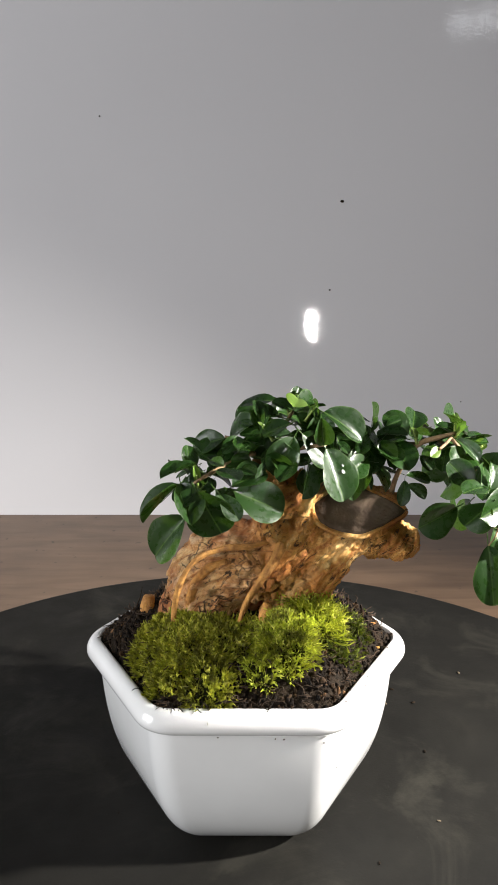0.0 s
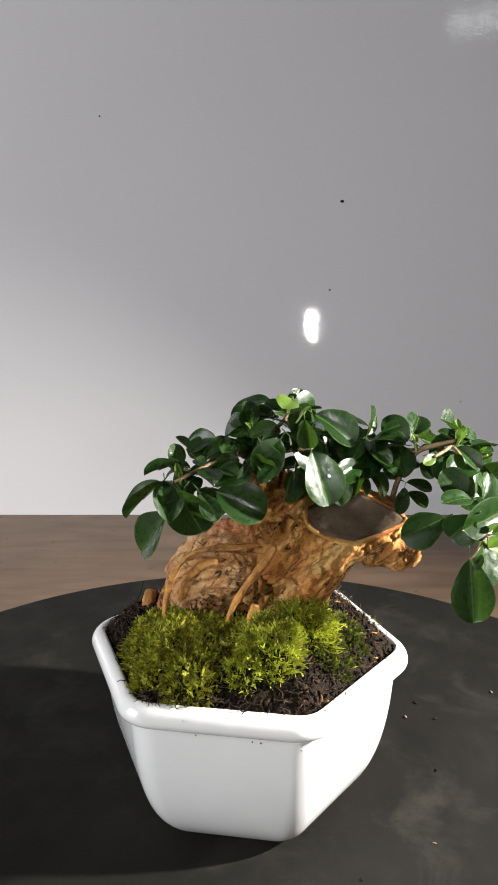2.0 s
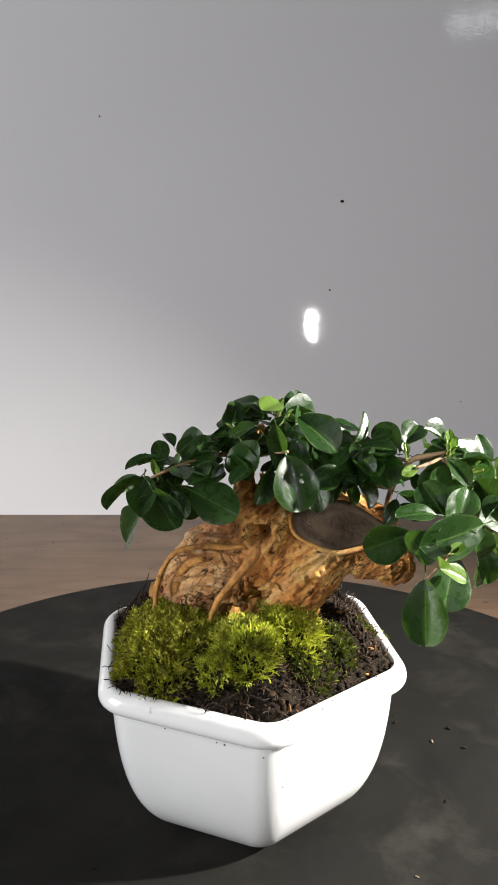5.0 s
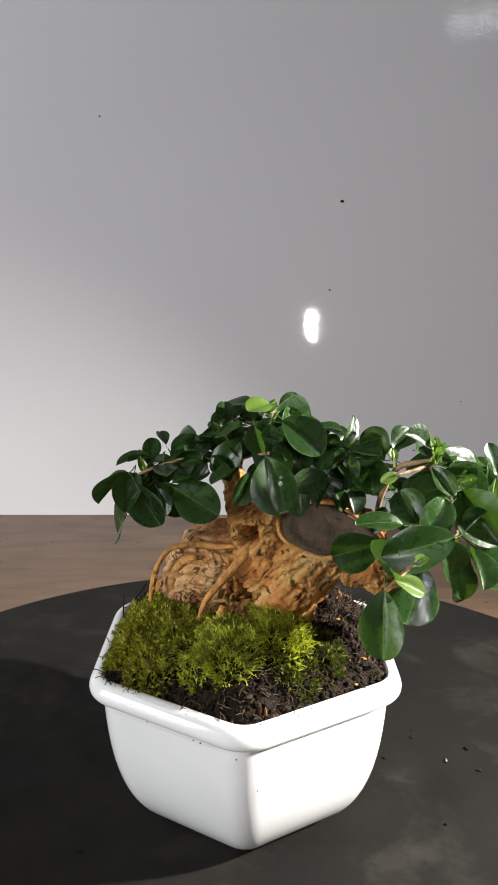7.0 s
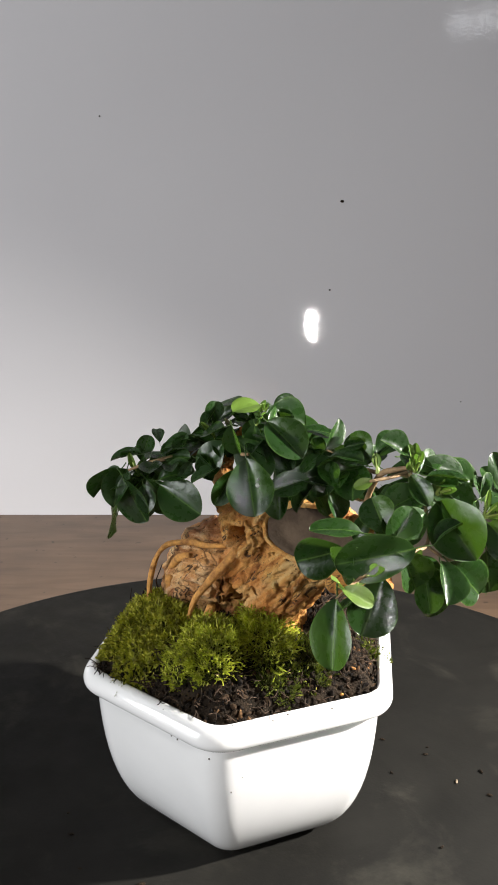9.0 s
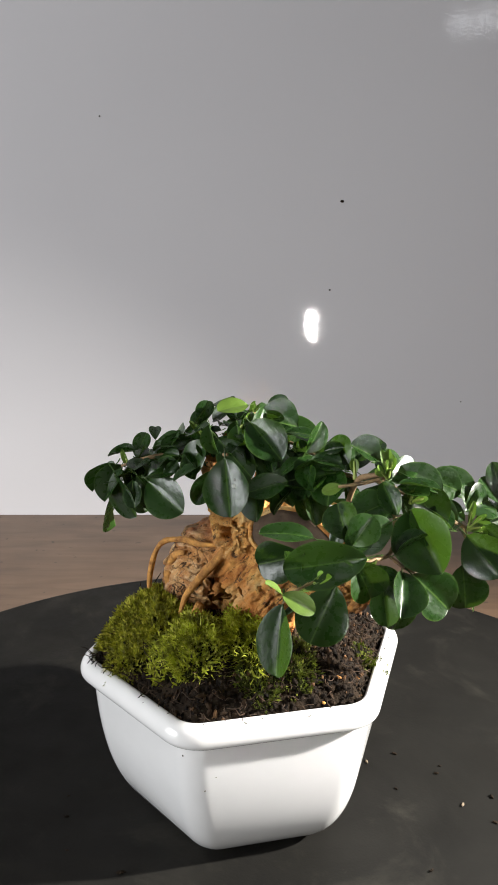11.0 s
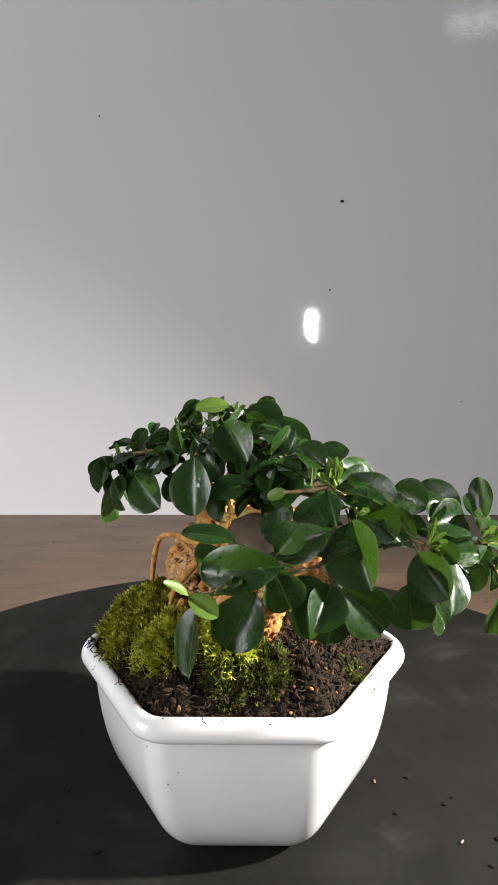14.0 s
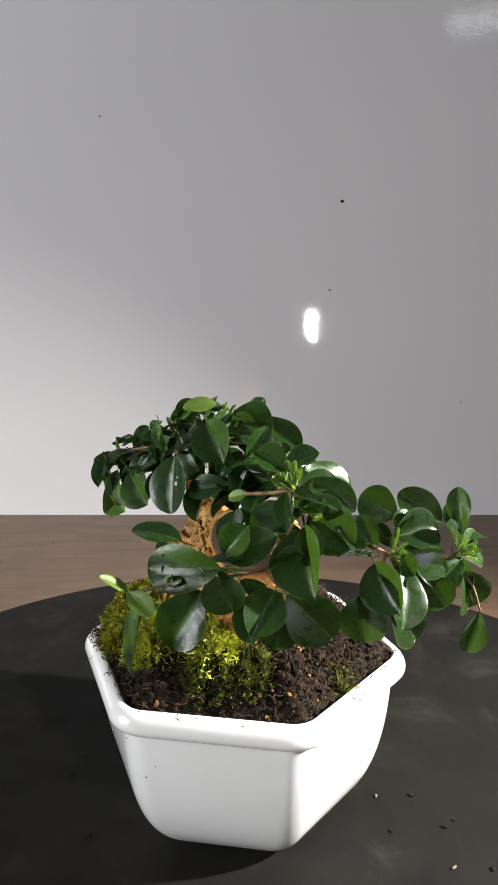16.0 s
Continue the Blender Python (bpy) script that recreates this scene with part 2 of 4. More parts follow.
def tube(bm, points, steps=4, sides=10, flat=1.0, rough=0.0, seed=0.0):
    """A tapered tube through (x, y, z, radius) points."""
    line = glide(points, steps)
    side = None
    rings = []
    for i, q in enumerate(line):
        c = Vector(q[:3])
        way = (Vector(line[min(i + 1, len(line) - 1)][:3]) - Vector(line[max(i - 1, 0)][:3])).normalized()
        if side is None:
            side = way.orthogonal().normalized()
        side = (side - way * side.dot(way)).normalized()
        up = way.cross(side)
        ring = []
        for k in range(sides):
            a = math.tau * k / sides
            r = max(q[3], 0.0002)
            if rough:
                r *= 1 + rough * noise.noise((c + side * math.cos(a) * r * 2 + up * math.sin(a) * r * 2) * 90 + Vector((seed, 0, 0)))
            ring.append(c + side * math.cos(a) * r + up * math.sin(a) * r * flat)
        rings.append(ring)
    return loft(bm, rings)


def melt(name, bm, voxel):
    """Melts the overlapping solids of a bmesh into one skin."""
    me = bpy.data.meshes.new(name)
    bm.to_mesh(me)
    bm.free()
    ob = bpy.data.objects.new(name, me)
    scene.collection.objects.link(ob)
    mod = ob.modifiers.new("remesh", "REMESH")
    mod.mode, mod.voxel_size = "VOXEL", voxel
    sm = ob.modifiers.new("smooth", "SMOOTH")
    sm.factor, sm.iterations = 0.5, 3
    out = bpy.data.meshes.new_from_object(ob.evaluated_get(bpy.context.evaluated_depsgraph_get()))
    bpy.data.objects.remove(ob)
    return out


TURNING = []            # the things that the disc carries round


def turning(ob, *tags):
    TURNING.append(ob)
    return tagged(ob, *tags)


# ---- the setting ----


def build_setting():
    ob = part("table", box(-1.3, -1.4, TABLE - 0.03, 1.3, 0.80, TABLE, 0.002), TABLE_M, smooth=False)
    tagged(ob, "brown wooden tabletop with worn grain and dark specks", "table", kind="structure")
    a = radians(LEAN)
    bm = box(-1.25, 0, 0, 1.25, 0.018, 1.5)
    ob = part("wall_board", bm, WALL_M, smooth=False)
    ob.matrix_world = pose(0, WALL_Y, TABLE - 0.0005, -LEAN, 0, 0)
    tagged(ob, "glossy white backdrop board leaning behind the table", "board", kind="structure")
    # little marks on the board
    for x, z, r in ((0.1075, 0.3430, 0.0014), (0.0954, 0.2497, 0.0008), (-0.1504, 0.4303, 0.0007), (0.2419, 0.1281, 0.0006)):
        bm = bmesh.new()
        bmesh.ops.create_icosphere(bm, subdivisions=2, radius=1)
        bmesh.ops.scale(bm, vec=(r * 1.5, 0.0005, r), verts=bm.verts)
        sp = part("speck", bm, SOIL_M, ob)
        sp.location = (x, -0.0002, z)
    # a plain room round it
    floor_z = TABLE - 0.76
    tagged(part("floor", box(-2.2, -3.0, floor_z - 0.1, 2.2, 1.6, floor_z), ROOM_M, smooth=False), "plain grey floor under the table", "floor", kind="structure")
    tagged(part("ceiling", box(-2.2, -3.0, 1.9, 2.2, 1.6, 2.0), ROOM_M, smooth=False), "plain pale ceiling", "ceiling", kind="structure")
    for name, b in (("wall_north", (-2.2, 1.6, floor_z, 2.2, 1.7, 1.9)), ("wall_south", (-2.2, -3.1, floor_z, 2.2, -3.0, 1.9)),
                    ("wall_east", (2.2, -3.0, floor_z, 2.3, 1.6, 1.9))):
        tagged(part(name, box(*b), ROOM_M, smooth=False), "plain plastered room wall", "wall", kind="structure")
    # the west wall, with the window's opening in it
    bm = box(-2.3, -3.0, floor_z, -2.2, -1.42, 1.9)
    for b in ((-2.3, -0.38, floor_z, -2.2, 1.6, 1.9), (-2.3, -1.42, floor_z, -2.2, -0.38, 0.04), (-2.3, -1.42, 1.16, -2.2, -0.38, 1.9)):
        more = box(*b)
        me = bpy.data.meshes.new("piece")
        more.to_mesh(me)
        more.free()
        bm.from_mesh(me)
        bpy.data.meshes.remove(me)
    tagged(part("wall_west", bm, ROOM_M, smooth=False), "plain plastered room wall with a window opening", "wall", kind="structure")
    for x in (-1.2, 1.2):
        for y in (-1.3, 0.7):
            tagged(part("table_leg", box(x - 0.03, y - 0.03, floor_z, x + 0.03, y + 0.03, TABLE - 0.03, 0.004), TABLE_M, smooth=False), "square brown wooden table leg", "table leg", "table legs", "structure")


build_setting()

# ---- the disc ----


def build_disc():
    bm = bmesh.new()
    n, R = 160, 0.277
    prof = [(R - 0.004, TABLE), (R - 0.001, TABLE + 0.002), (R, -0.006), (R - 0.0008, -0.003), (R - 0.003, -0.0008), (R - 0.006, 0)]
    loft(bm, [[(r * math.cos(math.tau * k / n), r * math.sin(math.tau * k / n), z) for k in range(n)] for r, z in prof])
    ob = part("turntable_disc", bm, DISC_M)
    for f in ob.data.polygons:
        f.use_smooth = len(f.vertices) == 4
    return turning(ob, "round matt black turntable disc with dusty streaks", "turntable")


build_disc()

# ---- the pot ----
POT = Vector((0.0061, 0.0018, 0))
POT_TURN = -120.2       # the direction of one corner


def hexagon(R, fillet, z, per=7):
    """A ring of points round a hexagon with rounded corners."""
    out = []
    for k in range(6):
        a = radians(POT_TURN + 60 * k)
        c = R - fillet / math.cos(radians(30))
        for i in range(per):
            b = a + radians(-30 + 60 * i / (per - 1))
            out.append((POT.x + c * math.cos(a) + fillet * math.cos(b), POT.y + c * math.sin(a) + fillet * math.sin(b), z))
    return out


PIN_M = plain("pinhole", (0.10, 0.09, 0.08), (0.20, 0.18, 0.16), 300, 0.8)


def build_pot():
    pot = turning(new("bonsai_pot"), "small white glazed hexagonal ceramic bonsai pot", "plant pot")
    body = [(0.0430, 0.010, 0.0016), (0.0462, 0.010, 0.0004), (0.0486, 0.011, 0.0008), (0.0512, 0.012, 0.0024), (0.0562, 0.012, 0.0064), (0.0620, 0.013, 0.0132), (0.0670, 0.0145, 0.0222),
            (0.0708, 0.015, 0.0332), (0.0735, 0.015, 0.0462), (0.0750, 0.015, 0.0590), (0.0757, 0.015, 0.0690), (0.0758, 0.015, 0.0722)]
    inner = [(0.0740, 0.012, 0.0790), (0.0735, 0.011, 0.0740), (0.0705, 0.010, 0.0600), (0.0620, 0.010, 0.0350), (0.0480, 0.010, 0.0120)]
    bm = bmesh.new()
    loft(bm, [hexagon(*q) for q in glide(body, 2)] + [hexagon(0.0745, 0.013, 0.0740)] + [hexagon(*q) for q in glide(inner[1:], 2)])
    part("body", bm, GLAZE_M, pot)
    bm = bmesh.new()
    lip = [(0.0768, 0.019, 0.0721), (0.0786, 0.019, 0.0722), (0.0809, 0.019, 0.0730), (0.0823, 0.019, 0.0746), (0.0827, 0.019, 0.0768), (0.0821, 0.019, 0.0792), (0.0806, 0.018, 0.0812),
           (0.0786, 0.016, 0.0824), (0.0764, 0.012, 0.0828), (0.0750, 0.012, 0.0823), (0.0742, 0.012, 0.0806), (0.0737, 0.011, 0.0765)]
    rings = [hexagon(*q) for q in glide(lip, 2)]
    rings.append(hexagon(0.0745, 0.012, 0.0722))
    loft(bm, rings + [rings[0]], False, False)
    bmesh.ops.remove_doubles(bm, verts=bm.verts, dist=0.00002)
    part("rim", bm, GLAZE_M, pot, "thick rounded white glazed lip")
    # pinholes in the glaze
    for deg, z, R, r in ((-62.7, 0.0660, 0.0755, 0.00045), (-55.7, 0.0496, 0.0740, 0.0004), (-76, 0.0682, 0.0757, 0.0005), (-79, 0.0684, 0.0757, 0.0004), (-52, 0.0560, 0.0747, 0.0003), (-100, 0.0690, 0.0757, 0.0004)):
        side = Vector((math.cos(radians(deg)), math.sin(radians(deg)), 0))
        ring = [Vector(p) for p in hexagon(R, 0.015, z)]
        reach = min(abs(q.x * w.y - q.y * w.x) / abs(side.x * (w.y - q.y) - side.y * (w.x - q.x)) for q, w in
                    ((a - POT, b - POT) for a, b in zip(ring, ring[1:] + ring[:1])) if (q.x * side.y - q.y * side.x) * (w.x * side.y - w.y * side.x) <= 0 and q.dot(side) > 0)
        bm = bmesh.new()
        bmesh.ops.create_icosphere(bm, subdivisions=1, radius=r)
        bmesh.ops.translate(bm, verts=bm.verts, vec=(POT.x + side.x * reach, POT.y + side.y * reach, z))
        part("pinhole", bm, PIN_M, pot, "tiny dark pinhole in the glaze")
    return pot


build_pot()

# ---- soil and moss ----


def in_hexagon(x, y, R):
    """How far inside the pot's hexagon of corner radius R a place lies (negative: outside)."""
    x, y = x - POT.x, y - POT.y
    return min(R * math.cos(radians(30)) - (x * math.cos(radians(POT_TURN + 30 + 60 * k)) + y * math.sin(radians(POT_TURN + 30 + 60 * k))) for k in range(6))


MOUNDS = [  # x, y, half width, half depth, height over the soil, shoot length, which moss, how dense
    (-0.021, -0.042, 0.017, 0.015, 0.0105, 0.0036, 0, 1.0),
    (-0.034, -0.030, 0.0125, 0.012, 0.0075, 0.0032, 0, 1.0),
    (-0.027, -0.050, 0.011, 0.0085, 0.0065, 0.0032, 0, 0.9),
    (-0.010, -0.055, 0.012, 0.0095, 0.0085, 0.0036, 0, 0.9),
    (-0.005, -0.041, 0.012, 0.011, 0.0085, 0.0036, 0, 0.9),
    (0.006, -0.036, 0.0095, 0.0085, 0.0065, 0.0034, 0, 0.8),
    (-0.016, -0.030, 0.012, 0.009, 0.0060, 0.0034, 0, 0.8),
    (0.023, -0.0430, 0.0135, 0.0115, 0.0115, 0.0054, 1, 1.0),
    (0.014, -0.0500, 0.0085, 0.0070, 0.0050, 0.0042, 1, 0.8),
    (0.0365, -0.0235, 0.0115, 0.0095, 0.0115, 0.0072, 1, 1.0),
    (0.052, -0.013, 0.013, 0.010, 0.0030, 0.0026, 2, 0.75),
    (0.047, -0.029, 0.012, 0.009, 0.0030, 0.0026, 2, 0.75),
    (0.062, 0.030, 0.008, 0.007, 0.0020, 0.0026, 2, 0.6),
]


def soil_height(x, y):
    d = max(0.0, in_hexagon(x, y, 0.0735))
    rise = min(1.0, d / 0.030)
    z = 0.0795 + 0.0215 * rise * (2 - rise) + 0.0022 * noise.noise((x * 90, y * 90, 0)) + 0.0012 * noise.noise((x * 260, y * 260, 3))
    return z


def mound_height(x, y):
    best = 0.0
    for mx, my, a, b, h, _, _, _ in MOUNDS:
        q = ((x - mx) / a) ** 2 + ((y - my) / b) ** 2
        q *= 1 + 0.35 * noise.noise((x * 120, y * 120, 9))
        if q < 1:
            best = max(best, h * math.sqrt(1 - q))
    return best


def build_soil():
    bm = bmesh.new()
    n = 90
    grid = {}
    for i in range(n + 1):
        for j in range(n + 1):
            x, y = POT.x - 0.08 + 0.16 * i / n, POT.y - 0.08 + 0.16 * j / n
            if in_hexagon(x, y, 0.0745) > 0:
                grid[i, j] = bm.verts.new((x, y, soil_height(x, y)))
    for i in range(n):
        for j in range(n):
            q = [grid.get(k) for k in ((i, j), (i + 1, j), (i + 1, j + 1), (i, j + 1))]
            if all(q):
                bm.faces.new(q)
    base = bmesh.ops.extrude_face_region(bm, geom=list(bm.faces))
    for v in base["geom"]:
        if isinstance(v, bmesh.types.BMVert):
            v.co = Vector((POT.x + (v.co.x - POT.x) * 0.9, POT.y + (v.co.y - POT.y) * 0.9, 0.05))
    bmesh.ops.recalc_face_normals(bm, faces=bm.faces)
    soil = part("potting_soil", bm, SOIL_M)
    turning(soil, "dark crumbly potting soil with fine rootlets", "soil", "", "stuff")
    # crumbs and rootlets on it
    rng = random.Random(3)
    verts, faces = [], []
    ico = bmesh.new()
    bmesh.ops.create_icosphere(ico, subdivisions=1, radius=1)
    iv, jf = [v.co.copy() for v in ico.verts], [[v.index for v in f.verts] for f in ico.faces]
    ico.free()
    made = 0
    while made < 7000:
        x, y = POT.x + rng.uniform(-0.075, 0.075), POT.y + rng.uniform(-0.075, 0.075)
        if in_hexagon(x, y, 0.0752) < 0.0004 or mound_height(x, y) > 0.003:
            continue
        r = rng.choice((0.0004, 0.0005, 0.0007, 0.0009, 0.0013)) * rng.uniform(0.7, 1.3)
        turn = Euler([rng.uniform(0, 6) for _ in range(3)]).to_matrix()
        long = Vector((rng.uniform(0.8, 2.1), rng.uniform(0.6, 1.1), rng.uniform(0.5, 0.9)))
        c, at = Vector((x, y, max(0.0805, soil_height(x, y)) + r * 0.25)), len(verts)
        for v in iv:
            w = Vector((v.x * long.x, v.y * long.y, v.z * long.z)) * r * rng.uniform(0.75, 1.2)
            verts.append(c + turn @ w)
        faces += [[k + at for k in f] for f in jf]
        made += 1
    me = bpy.data.meshes.new("soil_crumbs")
    me.from_pydata(verts, [], faces)
    ob = link("soil_crumbs", me, CRUMB_M, soil, "loose dark crumbs of bark and peat", smooth=False)
    tagged(ob, kind="stuff")
    bm = bmesh.new()
    for _ in range(1500):
        a = rng.uniform(0, math.tau)
        rad = rng.uniform(0.02, 0.072)
        x, y = POT.x + rad * math.cos(a), POT.y + rad * math.sin(a)
        if in_hexagon(x, y, 0.0755) < 0.0005:
            continue
        z = soil_height(x, y) + mound_height(x, y) * 0.5
        way = Vector((math.cos(a + rng.uniform(-1.6, 1.6)), math.sin(a + rng.uniform(-1.6, 1.6)), rng.uniform(-0.1, 0.7)))
        p, pts = Vector((x, y, z)), []
        for k in range(4):
            pts.append((*p, 0.00022 * (1 - 0.2 * k)))
            p = p + way * rng.uniform(0.0012, 0.0026)
            way = (way + Vector([rng.uniform(-0.8, 0.8) for _ in range(3)])).normalized()
        tube(bm, pts, 2, 4)
    ob = part("rootlets", bm, plain("rootlet", (0.016, 0.010, 0.006), (0.085, 0.050, 0.028), 200, 0.9), soil, "thin dry brown rootlets")
    tagged(ob, kind="stuff")
    # orange bark chips
    for k, (x, y, r) in enumerate(((0.0507, 0.0122, 0.0016), (0.0690, -0.0004, 0.0015), (0.0700, -0.0110, 0.0012), (0.0390, -0.0120, 0.0026), (0.0690, 0.0125, 0.0011), (0.0440, -0.0060, 0.0018))):
        bm = bmesh.new()
        bmesh.ops.create_icosphere(bm, subdivisions=2, radius=r * 0.75)
        for v in bm.verts:
            v.co *= 1 + 0.4 * noise.noise(v.co * 900 + Vector((k, 0, 0)))
            v.co = Vector((v.co.x * 1.5 + x, v.co.y * 0.8 + y, v.co.z * 0.5 + soil_height(x, y) + r * 0.3))
        part("bark_chip", bm, ROOT_M, soil, "orange chip of bark")
    # dry roots that hang over the rim
    bm = bmesh.new()
    for k in range(34):
        a = radians(POT_TURN + rng.choice((-20, -14, 4, 10, 16, 22, 28, 34, 40))) + rng.uniform(-0.06, 0.06)
        d = Vector((math.cos(a), math.sin(a), 0))
        s = 0.0
        while in_hexagon(POT.x + d.x * s, POT.y + d.y * s, 0.077) > 0:
            s += 0.0005
        p = POT + d * (s - 0.003) + Vector((0, 0, 0.0848))
        way, pts = (d + Vector((rng.uniform(-1.2, 1.2), rng.uniform(-1.2, 1.2), 0.25))).normalized(), []
        for i in range(7):
            pts.append((*p, 0.00022 - 0.00002 * i))
            p = p + way * rng.uniform(0.0008, 0.0019)
            way = (way + Vector([rng.uniform(-0.7, 0.7) for _ in range(3)]) + Vector((0, 0, -0.12 * i))).normalized()
            if in_hexagon(p.x, p.y, 0.0836) > 0:
                p.z = max(p.z, 0.0835)
        tube(bm, pts, 2, 4)
    for x, y, lean in ((-0.050, -0.012, 0.25), (-0.053, -0.018, -0.1), (-0.046, -0.006, 0.1)):
        z = soil_height(x, y)
        tube(bm, [(x, y, z, 0.0004), (x - 0.001, y - 0.001, z + 0.006, 0.00035), (x + 0.010 * lean, y - 0.001, z + 0.011, 0.0003), (x + 0.02 * lean, y + 0.001, z + 0.016, 0.0002)], 3, 4)
    ob = part("rim_roots", bm, CRUMB_M, soil, "wispy dark roots hanging over the rim")
    tagged(ob, kind="stuff")


build_soil()


def moss_lump(p, index):
    """The uneven swelling of a moss cushion."""
    off = Vector((index * 3.1, 0, 0))
    return 1 + 0.24 * noise.noise(p * 2.4 + off) + 0.22 * noise.noise(p * 5.5 + off)


def build_moss(index, mound):
    mx, my, a, b, h, blade, star, dense = mound
    rng = random.Random(100 + index)
    bm = bmesh.new()
    bmesh.ops.create_uvsphere(bm, u_segments=28, v_segments=16, radius=1)
    for v in bm.verts:
        n = moss_lump(v.co, index)
        x, y = mx + v.co.x * a * 0.94 * n, my + v.co.y * b * 0.94 * n
        v.co = Vector((x, y, soil_height(x, y) - 0.001 + max(v.co.z, -0.3) * h * 0.9 * n))
    name = ("moss_cushion", "star_moss_cushion", "low_moss")[star]
    thing = part(name, bm, plain(name + "_core", (0.008, 0.010, 0.002), (0.035, 0.040, 0.007), 200, 0.9, 0.8, 0.002, 0.1))
    turning(thing, ("olive green feathery moss cushion on the soil", "bright green star moss cushion with long soft shoots", "thin dark green moss creeping over the soil")[star], "moss", "moss on the soil", "stuff")
    verts, faces = [], []
    count = int((2500 if star == 1 else 1900) * (a * b) / (0.0165 * 0.0145) * (0.75 if star == 1 else 1.0) * dense)
    for _ in range(count):
        u, r = rng.uniform(0, math.tau), math.sqrt(rng.uniform(0, 1))
        x, y = mx + a * r * math.cos(u), my + b * r * math.sin(u)
        edge = math.sqrt(max(0.0, 1 - r * r))
        n = moss_lump(Vector((r * math.cos(u), r * math.sin(u), edge)), index)
        lump = 0.0042 * noise.noise((x * 230, y * 230, index)) + 0.0014 * noise.noise((x * 520, y * 520, index))
        p = Vector((mx + (x - mx) * n * 0.95, my + (y - my) * n * 0.95, soil_height(x, y) - 0.001 + edge * h * 0.9 * n + lump))
        out = Vector(((x - mx) / a * 0.9, (y - my) / b * 0.9, 0.35 + edge)).normalized()
        way = (out + Vector([rng.uniform(-1, 1) for _ in range(3)]) * (0.42 if star else 0.70)).normalized()
        side = way.cross(Vector([rng.uniform(-1, 1) for _ in range(3)])).normalized()
        L = blade * rng.uniform(0.6, 1.5)
        w = (0.00046 if star else 0.00066) * rng.uniform(0.6, 1.3)
        bend = Vector([rng.uniform(-0.5, 0.5), rng.uniform(-0.5, 0.5), rng.uniform(-0.4, 0.2)]) * L * 0.5
        at = len(verts)
        mid = p + way * L * 0.55
        tip = p + way * L + bend
        verts += [p - side * w * 0.6, p + side * w * 0.6, mid - side * w, mid + side * w, tip]
        faces += [(at, at + 1, at + 3, at + 2), (at + 2, at + 3, at + 4)]
        for s in (-1, 1):        # side leaflets
            at = len(verts)
            q = p + way * L * rng.uniform(0.35, 0.75)
            o = (side * s + way * 0.7).normalized()
            verts += [q, q + o * L * 0.32 + way * w * 1.6, q + o * L * 0.36 - way * w * 0.6]
            faces += [(at, at + 1, at + 2)]
    me = bpy.data.meshes.new(name)
    me.from_pydata(verts, [], faces)
    tagged(link("shoots", me, (MOSS_M, STAR_M, LOW_M)[star], thing, "fine green moss shoots", smooth=False), kind="stuff")


for i, m in enumerate(MOUNDS):
    build_moss(i, m)

# ---- the tree ----
TREE = turning(new("bonsai_tree"), "small ficus bonsai with thick orange trunk and glossy leaves", "bonsai tree")


